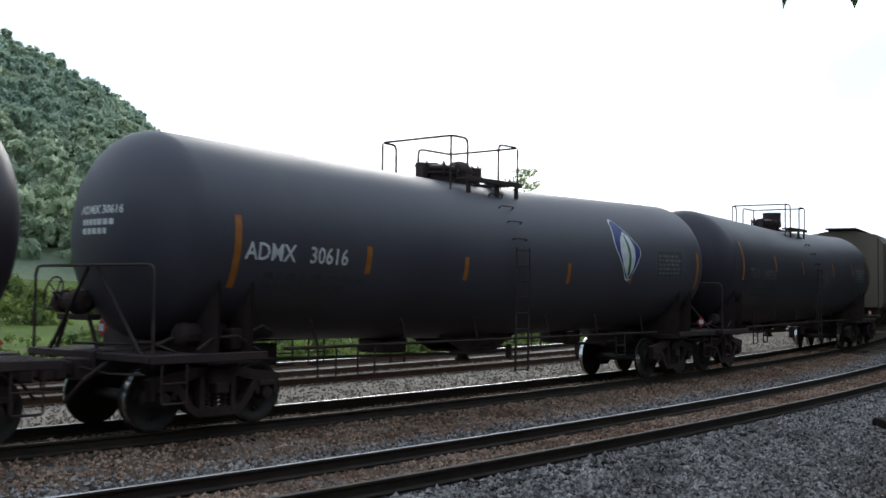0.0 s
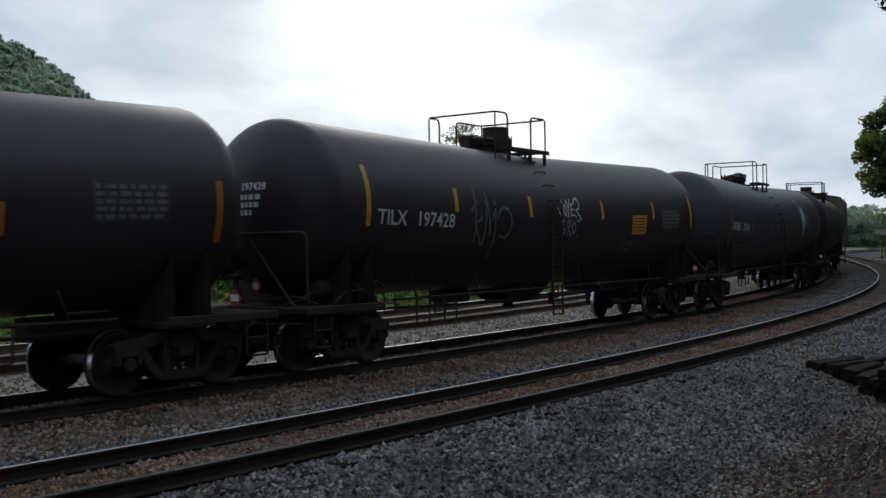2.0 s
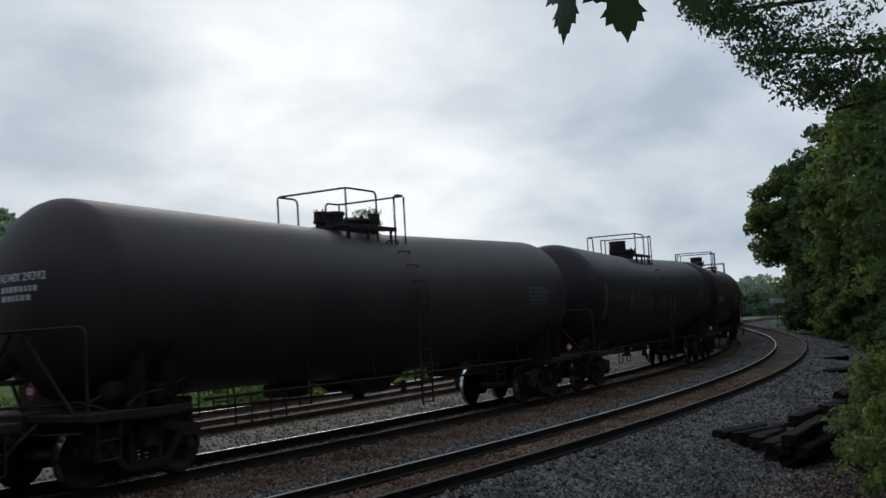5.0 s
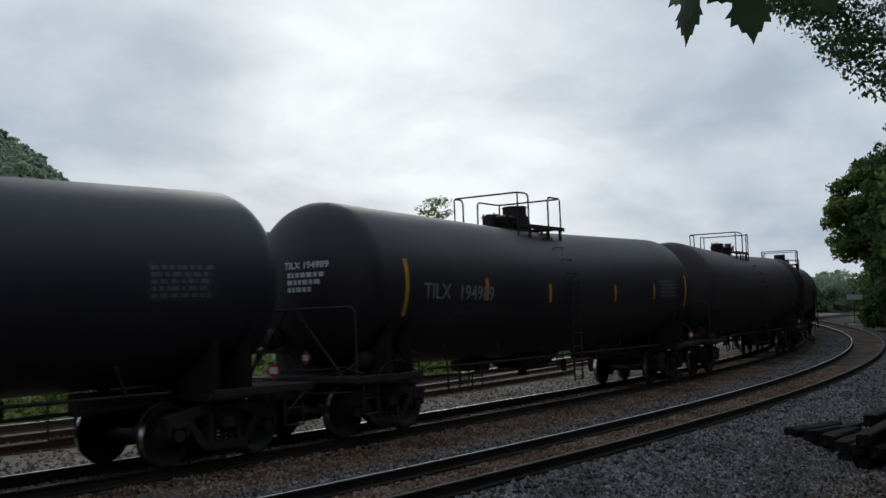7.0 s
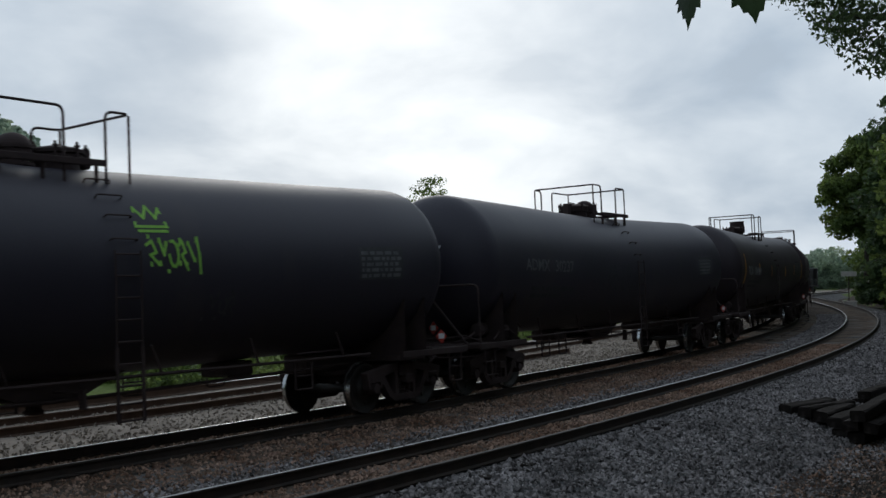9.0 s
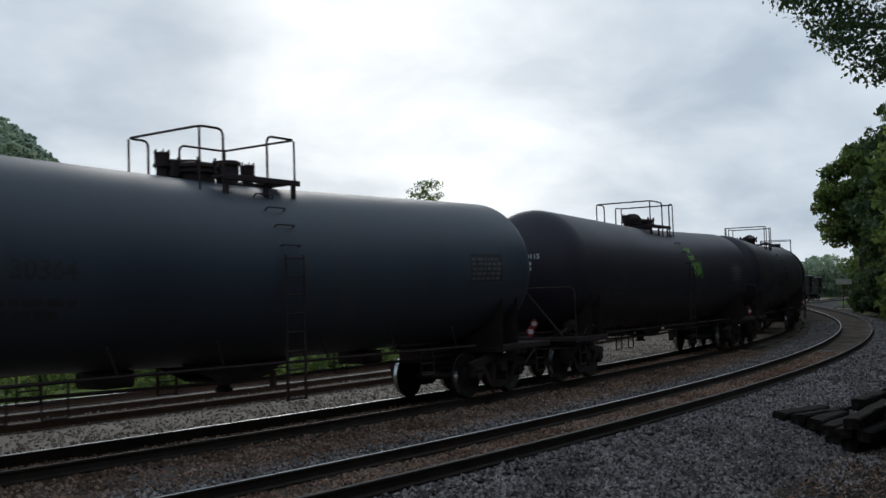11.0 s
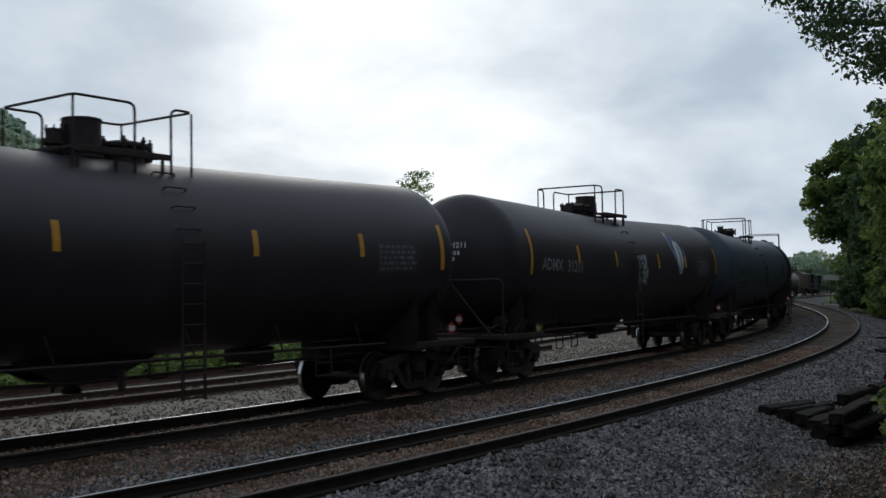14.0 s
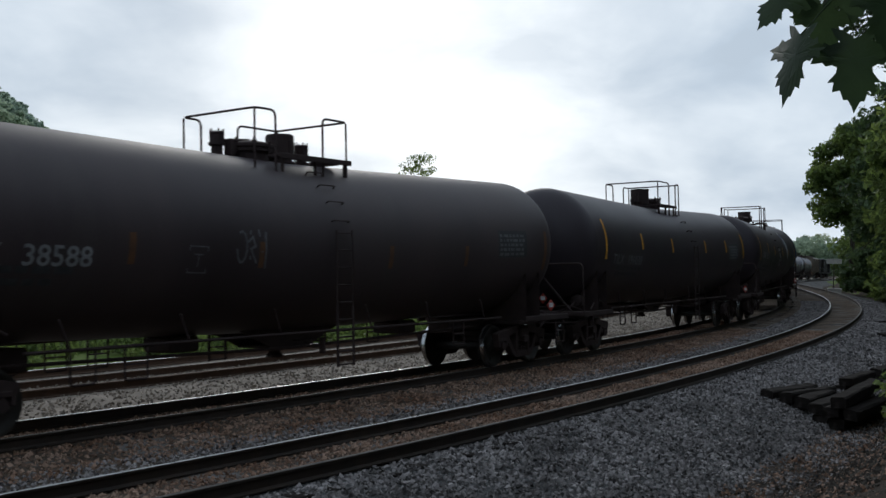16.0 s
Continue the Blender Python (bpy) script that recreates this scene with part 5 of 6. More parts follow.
# ---- old ties dumped beside the track ----
def old_tie(a, b, roll=0.0, tilt=0.0):
    """A worn tie from a to b (ends of its top middle line)."""
    a, b = Vector(a), Vector(b)
    L = (b - a).length
    rng = random.Random(int((a.x + b.y) * 1000))
    bm = bmesh.new()
    n = 8
    ring = []
    for i in range(n + 1):
        x = -L / 2 + L * i / n
        j = lambda: rng.uniform(-0.012, 0.012)
        ring.append([bm.verts.new((x + (rng.uniform(-0.03, 0.03) if i in (0, n) else 0), y + j(), z + j())) for y, z in
                     ((-0.13, -0.19), (0.13, -0.19), (0.145, -0.03), (0.11, 0.0), (-0.11, 0.0), (-0.145, -0.03))])
    for p, q in zip(ring, ring[1:]):
        for k in range(6):
            bm.faces.new((p[k], p[(k + 1) % 6], q[(k + 1) % 6], q[k]))
    bm.faces.new(ring[0][::-1]); bm.faces.new(ring[-1])
    bmesh.ops.recalc_face_normals(bm, faces=bm.faces)
    ob = part("old_tie", bm, "tie_wood")
    d = b - a
    ob.matrix_world = Matrix.Translation((a + b) / 2) @ d.to_track_quat("X", "Z").to_matrix().to_4x4() @ Matrix.Rotation(roll, 4, "X")
    return tagged(ob, "weathered dark wooden railway tie dumped beside the ballast", "railway tie", "dumped old ties")


for a, b, r in (((6.55, 21.2, -0.32), (8.4, 22.9, -0.3), 0.05), ((6.75, 20.9, -0.30), (8.6, 22.6, -0.3), -0.04), ((6.9, 20.5, -0.33), (8.5, 22.5, -0.36), 0.08),
                ((6.5, 21.25, -0.14), (8.25, 22.8, -0.13), 0.05), ((6.72, 20.8, -0.13), (8.5, 22.45, -0.12), -0.06), ((6.85, 20.2, -0.14), (8.3, 22.3, -0.15), 0.1),
                ((6.9, 19.6, -0.16), (8.4, 21.75, -0.17), 0.05), ((6.95, 19.5, -0.35), (8.5, 21.6, -0.38), 0.02), ((6.9, 18.9, -0.12), (8.75, 21.3, -0.05), -0.12),
                ((7.05, 18.95, -0.33), (8.9, 21.1, -0.35), 0.03), ((6.98, 18.75, 0.07), (8.75, 20.95, 0.3), -0.1), ((7.2, 18.7, -0.13), (9.0, 20.8, 0.02), 0.05), ((8.9, 23.8, -0.33), (10.6, 26.2, -0.36), 0.04), ((9.0, 23.75, -0.14), (10.7, 26.15, -0.16), -0.05),
                ((10.75, 26.4, -0.2), (12.6, 28.9, -0.22), 0.1), ((10.6, 26.6, -0.38), (12.3, 29.0, -0.4), 0.0), ((11.9, 28.1, -0.05), (13.4, 30.4, -0.1), 0.3),
                ((15.7, 38.3, -0.35), (17.8, 39.8, -0.36), 0.05), ((15.9, 38.6, -0.16), (17.9, 40.2, -0.17), 0.2), ((18.5, 45.4, -0.33), (20.6, 47.0, -0.3), 0.1),
                ((18.7, 45.9, -0.14), (20.8, 47.3, -0.12), -0.1), ((24.5, 59.0, -0.33), (26.5, 60.3, -0.3), 0.1), ((26.0, 66.0, -0.3), (28.0, 67.4, -0.3), 0.0)):
    b = tuple(p + (q - p) * 0.74 for p, q in zip(a, b))
    old_tie(a, b, r)


# ---- foliage ----
def leaf_cloud(clumps, per, size, rng, flat=0.35, droop=0.0):
    """Leaves over clumps of (x, y, z, rx, ry, rz): a four-cornered leaf each, folded along its rib."""
    C = np.repeat(np.array(clumps, float), per, 0)
    n = len(C)
    d = rng.normal(size=(n, 3)); d /= np.linalg.norm(d, axis=1)[:, None]
    rad = rng.uniform(0.0, 1.0, n) ** 0.33
    rad = np.where(rng.random(n) < 0.1, rad * 1.18, rad)
    P = C[:, :3] + d * C[:, 3:6] * rad[:, None]
    nrm = d * 0.6 + rng.normal(size=(n, 3)) * 0.6 + np.array([0, 0, flat])
    nrm /= np.linalg.norm(nrm, axis=1)[:, None]
    t = np.cross(nrm, rng.normal(size=(n, 3))); t /= np.linalg.norm(t, axis=1)[:, None]
    t[:, 2] -= droop; t /= np.linalg.norm(t, axis=1)[:, None]
    b = np.cross(nrm, t)
    sz = size * rng.uniform(0.55, 1.25, n)[:, None]
    V = np.stack([P - t * sz, P + b * sz * 0.55 + nrm * sz * 0.2, P + t * sz, P - b * sz * 0.55 + nrm * sz * 0.2], 1)
    return V.reshape(-1, 3), np.arange(4 * n)


def crown_clumps(base, height, radius, rng, n, low=0.25):
    """Uneven clumps that make up a crown."""
    out = []
    for k in range(n):
        h = rng.uniform(low, 1.0)
        w = radius * (0.35 + 0.75 * math.sin(math.pi * min(1, (h - low) / (1.02 - low) * 0.82 + 0.16)))
        a, q = rng.uniform(0, math.tau), math.sqrt(rng.uniform(0.05, 1.0))
        c = rng.uniform(0.16, 0.3) * radius
        out.append((base[0] + math.cos(a) * w * q, base[1] + math.sin(a) * w * q, base[2] + height * h - c * 0.6, c * 1.25, c * 1.25, c * 0.85))
    return out


def trunk_mesh(bm, base, height, r0, rng, limbs=5):
    def limb(a, b, ra, rb):
        a, b = Vector(a), Vector(b)
        m = Matrix.Translation((a + b) / 2) @ (b - a).to_track_quat("Z", "Y").to_matrix().to_4x4()
        bmesh.ops.create_cone(bm, cap_ends=True, segments=8, radius1=ra, radius2=rb, depth=(b - a).length * 1.02, matrix=m)
    p = Vector(base) - Vector((0, 0, 0.3))
    r = r0
    for k in range(4):
        q = p + Vector((rng.uniform(-0.25, 0.25), rng.uniform(-0.25, 0.25), height * 0.2))
        limb(p, q, r, r * 0.8)
        for j in range(limbs // 2):
            a = rng.uniform(0, math.tau)
            e = q + Vector((math.cos(a), math.sin(a), 0.8)) * height * rng.uniform(0.12, 0.2)
            limb(q, e, r * 0.5, r * 0.15)
        p, r = q, r * 0.78


def build_tree(name, base, height, radius, seed, leaf, mat, clumps, per, label, low=0.25, group="", category="tree"):
    rng = np.random.default_rng(seed)
    tree = tagged(new(name), label, category, group)
    bm = bmesh.new()
    trunk_mesh(bm, base, height, max(0.06, height * 0.018), rng)
    part("trunk", bm, "bark", tree)
    V, L = leaf_cloud(crown_clumps(base, height, radius, rng, clumps, low), per, leaf, rng)
    part("crown", array_mesh("crown", V, L, 4, mat), mat, tree)
    return tree


def aim(az, dist, z=0.0):
    """A place by bearing (degrees right of +y) and distance from the eye."""
    return (dist * math.sin(radians(az)), dist * math.cos(radians(az)), z)


# the wood on the outside of the curve
for i, (az, D, el, rad, lo) in enumerate(((23.4, 150, 4.2, 4.5, 0.1), (23.3, 128, 5.0, 4.6, 0.1), (21.9, 112, 6.2, 4.0, 0.45), (24.6, 98, 8.2, 5.0, 0.08), (25.9, 84, 9.6, 4.8, 0.08), (28.3, 72, 12.0, 5.2, 0.08),
                                          (31.0, 62, 14.5, 5.4, 0.08), (34.0, 54, 17.0, 5.5, 0.08), (27.6, 100, 10.0, 6, 0.05), (31.5, 85, 12.5, 6, 0.05), (36, 70, 15, 6, 0.05), (40, 48, 20, 6, 0.1))):
    az, el = az - 0.9, el * 1.1
    h = EYE[2] + D * math.tan(radians(el)) + 0.5
    build_tree("tree", aim(az, D, -0.6), h, rad, 100 + i, 0.3 if D < 130 else 0.36, "leaf_green" if i % 3 else "leaf_dark", 120, 120,
               "leafy green deciduous tree beside the tracks", lo, "trees of the wood")
# shrubs along the foot of the wood
for i in range(34):
    rng = random.Random(300 + i)
    s = 18 + i * 3.0 + rng.uniform(-0.8, 0.8)
    far = min(1.0, max(0.0, (s - 20) / 60))
    off = -(5.9 - 0.3 * far) - rng.uniform(0, 1.2) - (1.0 if s > 95 else 0)
    hgt = rng.uniform(1.6, 2.6) + 2.2 * far
    p = spot(s, off, -0.55)
    build_tree("shrub", p, hgt, 1.3 + 1.1 * far, 400 + i, 0.085 + 0.12 * far, "leaf_dark" if i % 3 else "leaf_green", 34, 150, "tangled green shrub at the edge of the ballast", 0.02, "shrubs along the line", "shrub")

# low shrubs on the bank close by
for i, (az, D, h, r) in enumerate(((26.2, 15.5, 1.2, 0.8), (27.4, 12.5, 1.4, 0.9), (25.8, 18.5, 1.3, 0.85), (27.0, 11.2, 0.9, 0.75), (25.7, 21.5, 1.5, 0.95), (25.5, 13.4, 0.5, 0.55))):
    x, y, _ = aim(az, D)
    so = nearest(np.array([x]), np.array([y]))
    z = float(np.interp(-so[1][0], [4.0, 4.8, 5.4, 6.0, 6.6, 7.2, 7.8], [-0.57, -0.53, -0.18, 0.2, 0.54, 0.78, 0.88]))
    build_tree("shrub", (x, y, z - 0.05), h, r, 470 + i, 0.05, "leaf_green" if i % 2 else "leaf_dark", 40, 120, "low green shrub on the dirt bank", 0.02, "shrubs along the line", "shrub")

# far woods past the curve, in the leaf colour paled for haze
def stuff_trees(name, places, leaf, per, clumps, mat, label, seed):
    rng = np.random.default_rng(seed)
    cl = []
    for (x, y, z, h, r) in places:
        cl += crown_clumps((x, y, z), h, r, rng, clumps, 0.05)
    V, L = leaf_cloud(cl, per, leaf, rng)
    tagged(new(name, array_mesh(name, V, L, 4, mat)), label, "woods", kind="stuff")


rng = random.Random(9)
far = []
for k in range(60):
    s = 175 + k * 3.2
    p = spot(s, rng.uniform(16, 34), -0.8)
    far.append((p.x, p.y, p.z, rng.uniform(6.5, 10.0), rng.uniform(3, 4.5)))
for k in range(40):
    az, D = rng.uniform(17.0, 25.0), rng.uniform(330, 380)
    x, y, z = aim(az, D, -2.5)
    far.append((x, y, z, rng.uniform(9, 13), rng.uniform(4, 6)))
# hidden trees added outside the far track so the cars there reflect less sky
for k in range(46):
    p = spot(128 + k * 5.5, -rng.uniform(9, 16), -0.8)
    if math.degrees(math.atan2(p.x, p.y)) > 22.3:
        far.append((p.x, p.y, p.z, rng.uniform(9, 13), rng.uniform(2.5, 3.5)))
stuff_trees("far_woods", far, 0.5, 36, 30, "leaf_far_haze", "low green woods in the distance past the curve", 12)

# trees that stand beyond the yard
build_tree("tree", aim(-1.6, 88, -1.2), 11.6, 2.0, 77, 0.12, "leaf_green", 36, 60, "slender young green tree beyond the side tracks", 0.35, "trees beyond the yard")
build_tree("tree", aim(-10.55, 95, -1.2), 9.0, 2.4, 78, 0.2, "leaf_green", 50, 90, "young green tree beyond the side tracks", 0.2, "trees beyond the yard")
build_tree("tree", aim(-14.8, 90, -1.2), 8.6, 3.0, 79, 0.2, "leaf_green", 60, 90, "bushy green tree beyond the side tracks", 0.15, "trees beyond the yard")
build_tree("tree", aim(13.5, 130, -1.2), 8.4, 2.0, 80, 0.25, "leaf_green", 40, 80, "small green tree beyond the side tracks", 0.2, "trees beyond the yard")

# brush between the yard and the hill
rng = random.Random(21)
brush = []
for k in range(120):
    s, off = rng.uniform(-45, 70), rng.uniform(17, 48)
    p = spot(s, off, -1.2)
    brush.append((p.x, p.y, p.z, rng.uniform(0.9, 1.6) + max(0, (off - 24) * 0.07) * (1.0 if s < 18 else 0.3), rng.uniform(1.0, 1.9)))
stuff_trees("brush", brush, 0.16, 60, 22, "leaf_green", "light green weeds and bushes at the foot of the hill", 23)


rng = random.Random(27)
weeds = []
for k in range(330):
    s, off = rng.uniform(-20, 75), rng.uniform(13.3, 17.5)
    p = spot(s, off, -0.7)
    weeds.append((p.x, p.y, p.z, rng.uniform(0.35, 0.9), rng.uniform(0.4, 0.9)))
stuff_trees("weeds", weeds, 0.09, 26, 9, "leaf_green", "tall yellow-green weeds at the edge of the gravel", 28)


# the wooded hill, its distance haze put into the leaf colour
def build_hill():
    AZ = np.array([-80, -60, -45, -36, -29, -26.5, -24.4, -22.5, -21.3, -19.5, -17.8, -16.3, -15.0, -13.0, -11.0])
    EL = np.array([13.0, 13.5, 12.7, 11.7, 9.75, 8.8, 7.85, 6.6, 5.75, 4.2, 3.4, 2.65, 1.85, 0.9, 0.0])
    az = np.linspace(-80, -11, 90)
    D = np.array([95, 120, 150, 190, 235, 280, 330, 420])
    rise = np.array([0.0, 0.1, 0.3, 0.58, 0.85, 1.0, 0.95, 0.6])
    el = np.interp(az, AZ, EL)
    top = 280 * np.tan(np.radians(el)) + 1.0
    V = np.stack([(D[None] * np.sin(np.radians(az))[:, None]), (D[None] * np.cos(np.radians(az))[:, None]), rise[None] * top[:, None] - 1.6], 2)
    i = np.arange(V.shape[0] * V.shape[1]).reshape(V.shape[:2])
    q = np.stack([i[:-1, :-1], i[:-1, 1:], i[1:, 1:], i[1:, :-1]], 2).reshape(-1)
    tagged(new("hill", array_mesh("hill", V.reshape(-1, 3), q, 4, "leaf_far_haze", True)), "steep wooded hillside behind the yard", "hill", kind="structure")
    rng = random.Random(31)
    places = []
    for k in range(1150):
        a = rng.uniform(-40, -12.5)
        d = 100 + 190 * rng.random() ** 0.8
        t = 280 * math.tan(radians(float(np.interp(a, AZ, EL)))) + 1.0
        z = float(np.interp(d, D, rise)) * t - 1.6
        h = rng.uniform(4.0, 7.5)
        if d > 250:
            h *= rng.uniform(0.55, 1.0)
        x, y, _ = aim(a, d)
        places.append((x, y, z - 2.0 if d > 200 else z - 1.0, h, rng.uniform(2.0, 3.6)))
    stuff_trees("hill_woods", places, 0.62, 22, 15, "leaf_far_haze", "dense green deciduous woods on the hillside", 33)


build_hill()


# unseen woods added behind the camera to dim the near flanks and gravel
rng = random.Random(41)
back = []
for k in range(46):
    s, off = rng.uniform(-75, 60), -rng.uniform(15, 26)
    p = spot(s, off, 0.6)
    if p.x ** 2 + (p.y - 0) ** 2 > 30:
        back.append((p.x, p.y, p.z, rng.uniform(11, 16), rng.uniform(4, 5.5)))
back = [b for b in back if not (b[1] > 6 and abs(math.degrees(math.atan2(b[0], b[1]))) < 33)]
stuff_trees("shading_woods", back, 0.5, 26, 46, "leaf_dark", "unseen tall green woods added behind the camera for shade", 43)


# small leaves of a bough that hangs over from a tree beside the camera
def build_bough():
    rng = np.random.default_rng(55)
    tree = tagged(new("tree"), "dark leafy tree with a bough over the tracks", "tree", "trees of the wood")
    bm = bmesh.new()
    trunk_mesh(bm, (11.5, 9.0, 0.6), 11, 0.2, rng)
    tips = []
    def limb(pts, r):
        pipe(bm, [Vector(p) for p in pts], r, 6)
    limb([(11.3, 9.0, 4.0), (9.0, 10.4, 4.9), (7.0, 11.4, 5.3), (5.2, 11.9, 5.35), (4.2, 12.0, 5.4)], 0.035)
    limb([(8.2, 10.8, 5.1), (6.6, 11.2, 4.9), (5.4, 11.4, 4.7), (4.9, 11.5, 4.6)], 0.02)
    limb([(11.3, 9.0, 4.6), (8.6, 11.2, 6.0), (6.0, 12.3, 6.2), (4.0, 12.6, 6.0)], 0.03)
    part("trunk", bm, "bark", tree)
    cl = []
    for k in range(150):
        t = rng.uniform(0, 1) ** 0.8
        az = 25.5 - 9.3 * t + rng.normal() * 0.35
        lowest = 9.7 + 4.4 * max(0.0, (20.9 - az) / 4.3) ** 0.85 if az < 20.9 else 9.4
        el = lowest + abs(rng.normal()) * 2.2 + 0.55
        D = rng.uniform(10.8, 13.2)
        c = rng.uniform(0.16, 0.32)
        cl.append((D * math.sin(radians(az)), D * math.cos(radians(az)), EYE[2] + D * math.tan(radians(el)), c, c, c * 0.55))
    V, L = leaf_cloud(cl, 58, 0.033, rng, 0.5, 0.5)
    # unseen canopy added above the view to shade the right bank and ties
    top = []
    for k in range(150):
        x, y = rng.uniform(3.5, 15.5), rng.uniform(4.0, 19.0)
        d = math.hypot(x, y)
        if x < 0.30 * y + 2.2:
            continue
        z = max(rng.uniform(5.5, 9.5), EYE[2] + d * 0.46 + 0.6)
        top.append((x, y, z, 1.0, 1.0, 0.5))
    V2, L2 = leaf_cloud(top, 260, 0.15, rng, 0.5, 0.2)
    V, L = np.concatenate([V, V2]), np.concatenate([L, L2 + len(V)])
    part("leaves", array_mesh("leaves", V, L, 4, "leaf_dark"), "leaf_dark", tree)


build_bough()


# a maple sprig close before the lens, stirred by the wind
def maple_outline():
    half = [(0, 0.0), (0.08, -0.05), (0.2, -0.15), (0.35, -0.19), (0.29, -0.06), (0.22, 0.03), (0.36, 0.07), (0.43, 0.02), (0.5, 0.11), (0.72, 0.15), (0.58, 0.22), (0.62, 0.33), (0.48, 0.30), (0.40, 0.38),
            (0.34, 0.36), (0.25, 0.4), (0.26, 0.48), (0.38, 0.62), (0.29, 0.62), (0.31, 0.76), (0.2, 0.74), (0.15, 0.88), (0.09, 0.88), (0.03, 0.99), (0, 1.08)]
    return half + [(-x * 0.94, y * 1.03) for x, y in half[-2:0:-1]]


def build_sprig():
    sprig = tagged(new("maple_sprig"), "drooping green maple sprig close to the eye", "branch")
    rng = random.Random(4)
    bm = bmesh.new()
    pipe(bm, [(0.45, 0.1, 0.36), (0.25, 0.03, 0.27), (0.1, 0.0, 0.2), (0.0, 0.0, 0.17)], 0.004, 5)
    part("twig", bm, "bark", sprig)
    # stem end, tip direction (x right, z up), size, curl, turn
    for (x, z, dx, dz, size, curl, turn, y) in ((0.012, 0.095, -0.12, -1, 0.085, 0.7, 0.95, 0.0), (0.085, 0.098, 0.1, -1, 0.085, 0.25, 0.1, 0.02), (0.036, 0.142, 0.2, -1, 0.066, 0.35, -0.5, 0.03),
                                                (-0.012, 0.16, -0.6, -1, 0.058, 0.5, 0.5, 0.01), (0.02, 0.2, -0.25, -1, 0.07, 0.3, 0.3, 0.04), (0.12, 0.165, 0.05, -1, 0.078, 0.3, -0.2, -0.01),
                                                (0.165, 0.11, 0.55, -1, 0.076, 0.4, -0.4, 0.02), (0.2, 0.185, 0.15, -1, 0.08, 0.3, 0.4, 0.0), (0.078, 0.215, 0.0, -1, 0.078, 0.25, 0.15, 0.05),
                                                (0.245, 0.15, 0.2, -1, 0.082, 0.35, -0.5, 0.03), (0.27, 0.22, 0.1, -1, 0.085, 0.3, 0.2, 0.05), (0.16, 0.24, 0.0, -1, 0.08, 0.3, -0.1, 0.06),
                                                (0.33, 0.2, 0.1, -1, 0.085, 0.3, 0.5, 0.0), (-0.045, 0.215, -0.4, -1, 0.05, 0.4, 0.7, 0.03), (0.34, 0.27, 0.0, -1, 0.085, 0.3, 0.1, 0.02), (0.4, 0.24, 0.1, -1, 0.085, 0.3, -0.3, 0.04)):
        d = Vector((dx, 0, dz)).normalized()
        side = Vector((d.z, 0, -d.x))
        bm = bmesh.new()
        pts = maple_outline()
        mid = bm.verts.new((0, 0, 0))
        def put(u, v):
            w = side * u * math.cos(turn) + Vector((0, 1, 0)) * (u * math.sin(turn) + curl * (u * u * 0.9 + (v - 0.3) ** 2 * 0.4)) + d * v
            return Vector((x, y, z)) + w * size * 1.12
        mid.co = put(0, 0.3)
        vs = [bm.verts.new(put(u, v)) for u, v in pts]
        inner = [bm.verts.new(put(u * 0.5, 0.3 + (v - 0.3) * 0.5)) for u, v in pts]
        n = len(pts)
        for k in range(n):
            bm.faces.new((vs[k], vs[(k + 1) % n], inner[(k + 1) % n], inner[k]))
            bm.faces.new((inner[k], inner[(k + 1) % n], mid))
        bar(bm, (x, y, z), (x + 0.035, y, z + 0.05), 0.0011, 4)
        part("leaf", bm, "leaf_maple", sprig)
    return sprig


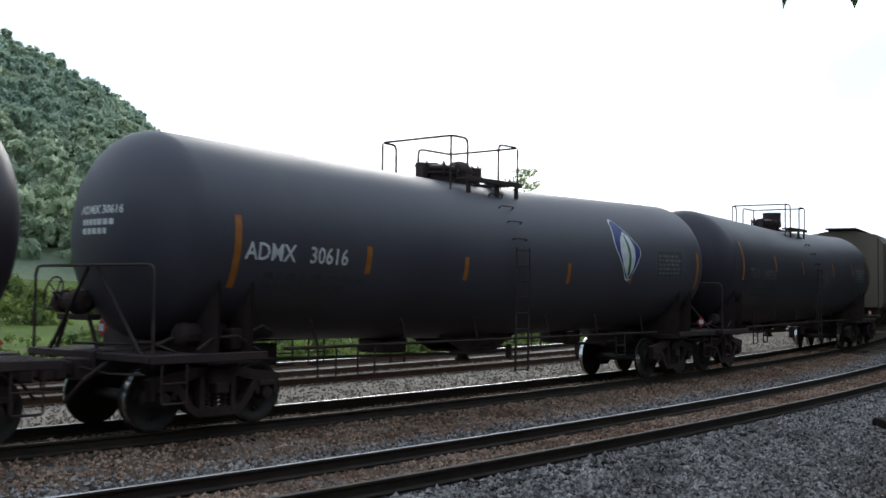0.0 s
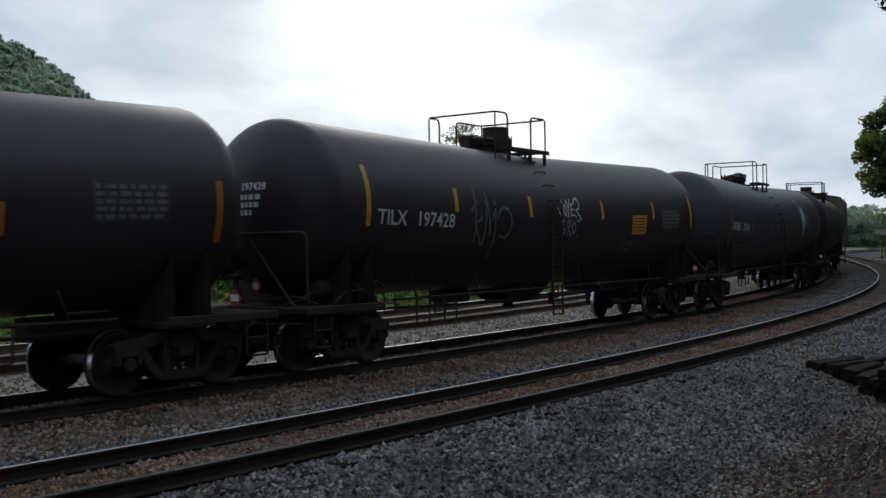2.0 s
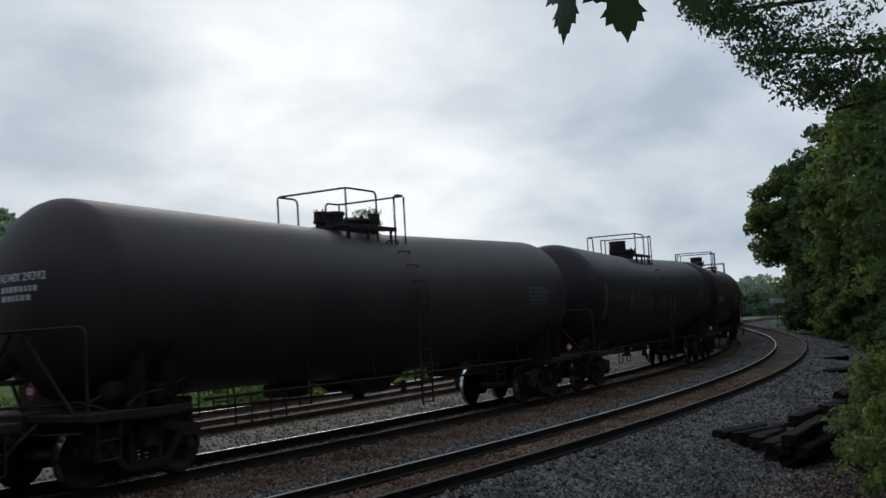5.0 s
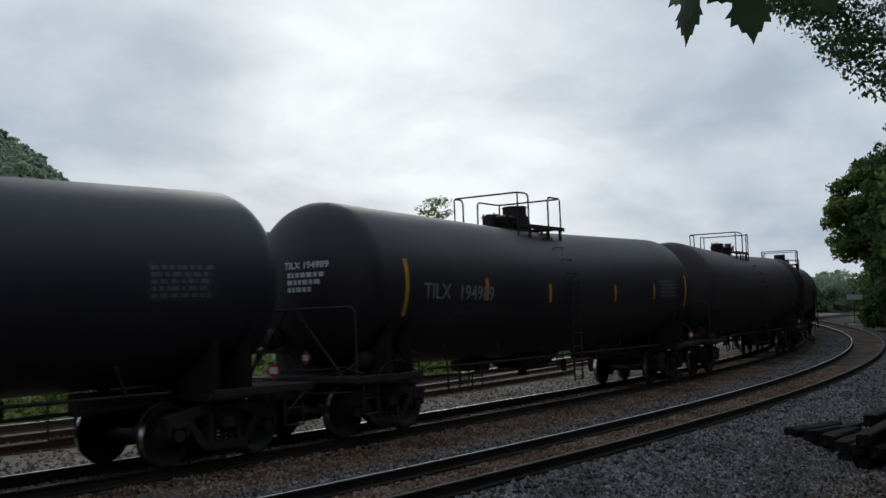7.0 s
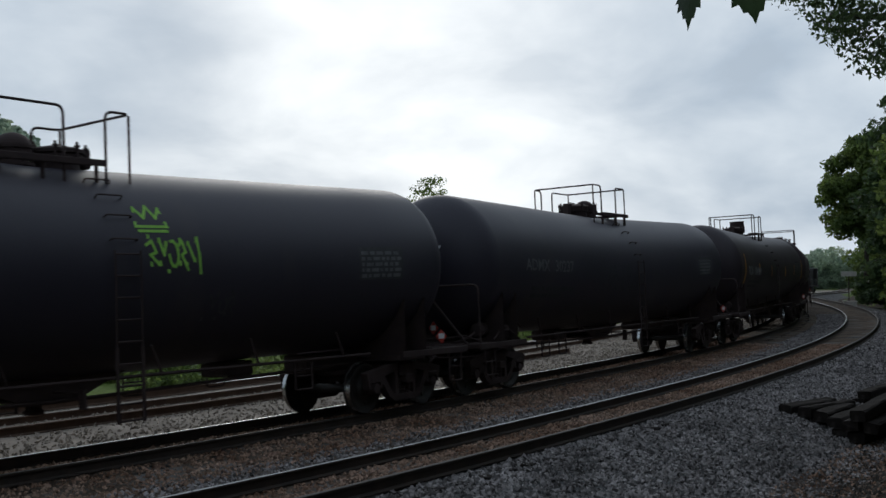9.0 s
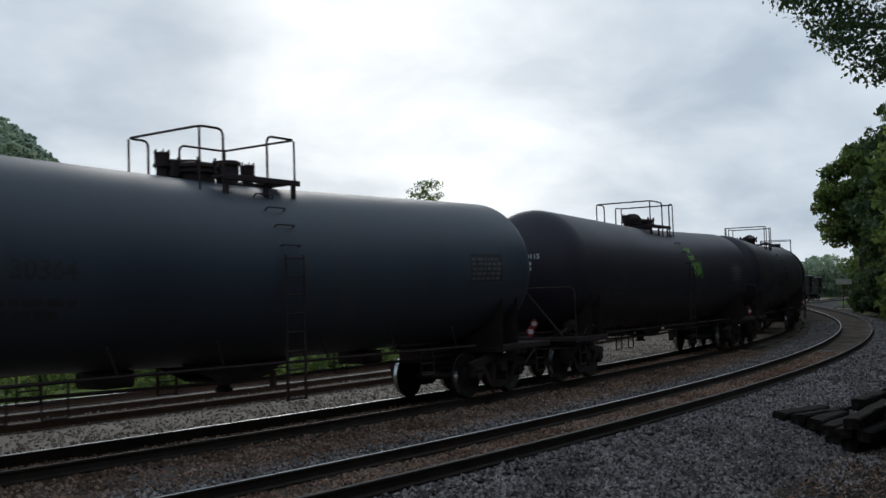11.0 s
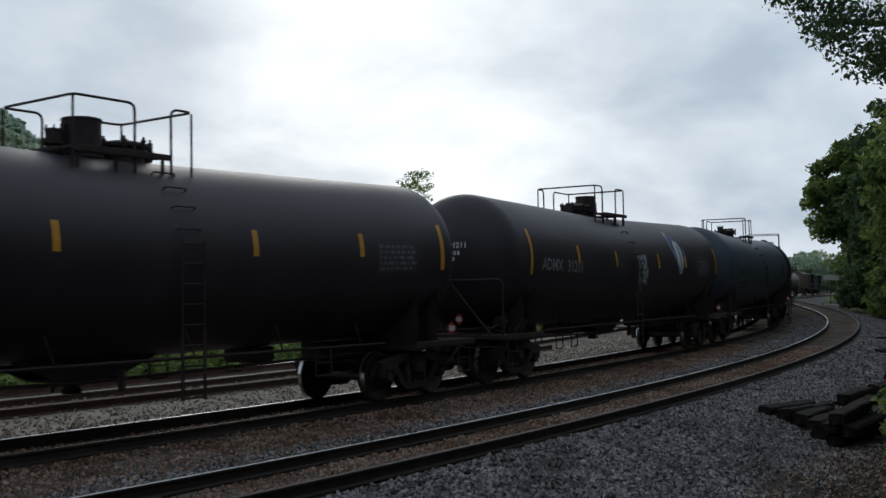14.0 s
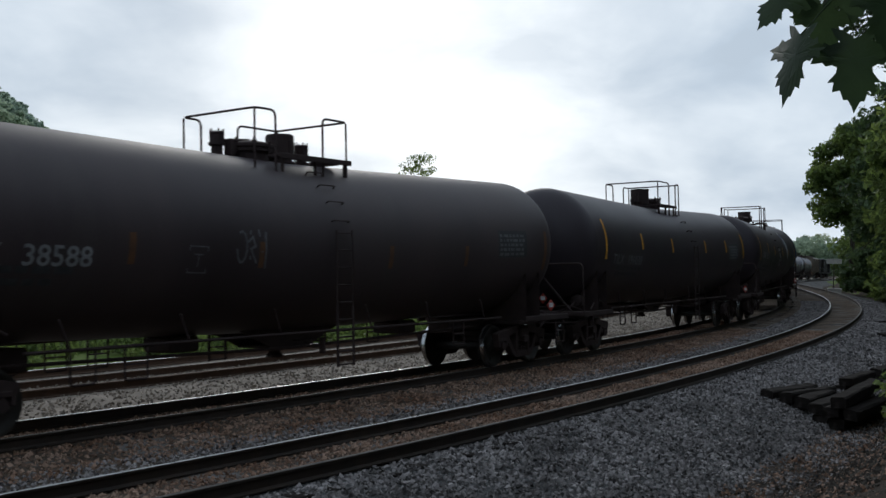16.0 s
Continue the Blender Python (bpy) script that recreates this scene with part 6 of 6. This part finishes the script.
SPRIG_ROWS = [   # seconds, bearing and height of the lowest tip in degrees, sway in degrees
    (0.0, 11.47, 13.81, 0),
    (0.2, 12.13, 13.54, 6),
    (0.5, 11.98, 13.04, -5),
    (0.7, 11.72, 12.33, 8),
    (1.0, 11.49, 13.09, -3),
    (1.2, 11.79, 13.78, 0),
    (1.5, 11.42, 15.03, 6),
    (2.0, 11.34, 16.11, -5),
    (2.5, 12.87, 16.51, 8),
    (3.0, 12.82, 16.85, -3),
    (5.0, 9.36, 13.84, 0),
    (5.3, 9.47, 13.19, 6),
    (5.5, 10.59, 13.50, -5),
    (6.0, 11.11, 13.17, 8),
    (6.5, 11.33, 13.03, -3),
    (7.0, 11.84, 13.10, 0),
    (7.5, 11.64, 13.29, 6),
    (8.0, 11.77, 13.49, -5),
    (8.5, 11.64, 13.36, 8),
    (9.0, 12.23, 12.78, -3),
    (9.4, 13.38, 11.74, 0),
    (9.6, 15.35, 9.47, 6),
    (9.8, 15.07, 8.63, -5),
    (10.0, 15.42, 9.51, 8),
    (10.2, 15.45, 12.86, -3),
    (10.8, 16.13, 15.93, 0),
    (12.5, 17.86, 17.34, 6),
    (15.2, 17.68, 16.78, -5),
    (15.4, 17.75, 13.19, 8),
    (15.6, 18.62, 10.88, -3),
    (15.8, 18.39, 8.72, 0),
    (16.0, 17.43, 7.90, 6),
]
sprig = build_sprig()
SWAYS = [(sprig, [(t, Matrix.Translation(Vector(EYE) + Vector((math.sin(radians(az)), math.cos(radians(az)), math.tan(radians(el)))) * 1.55)
                   @ Matrix.Rotation(radians(-az), 4, "Z") @ Matrix.Rotation(radians(sway), 4, "Y")) for t, az, el, sway in SPRIG_ROWS])]


# ---- small things by the far curve ----
def build_sign(p, w, h, z0, z1):
    sign = tagged(new("lineside_sign"), "small pale lineside board on a post", "sign")
    bm = bmesh.new()
    box(bm, -w / 2, w / 2, -0.02, 0.02, z1 - h, z1, 0.01)
    part("board", bm, "sign_pale", sign)
    bm = bmesh.new()
    box(bm, -0.04, 0.04, 0.02, 0.08, z0, z1, 0.005)
    part("post", bm, "underframe", sign)
    sign.matrix_world = Matrix.Translation(p) @ Matrix.Rotation(radians(-18), 4, "Z")


build_sign(aim(20.1, 98), 1.25, 0.42, -1.2, 2.45)
bm = bmesh.new()
box(bm, -0.5, 0.5, -0.3, 0.3, 0.0, 0.62, 0.04)
cab = tagged(new("relay_case"), "small pale metal relay case beside the track", "equipment box")
part("case", bm, "sign_pale", cab)
bm = bmesh.new()
box(bm, -0.56, 0.56, -0.36, 0.36, 0.62, 0.68, 0.02)
part("lid", bm, "sign_pale", cab)
bm = bmesh.new()
box(bm, -0.52, 0.52, -0.32, 0.32, -0.25, 0.0, 0.01)
part("base", bm, "dirt", cab)
cab.matrix_world = Matrix.Translation(aim(20.15, 90, -0.55)) @ Matrix.Rotation(radians(-20), 4, "Z")

motions()
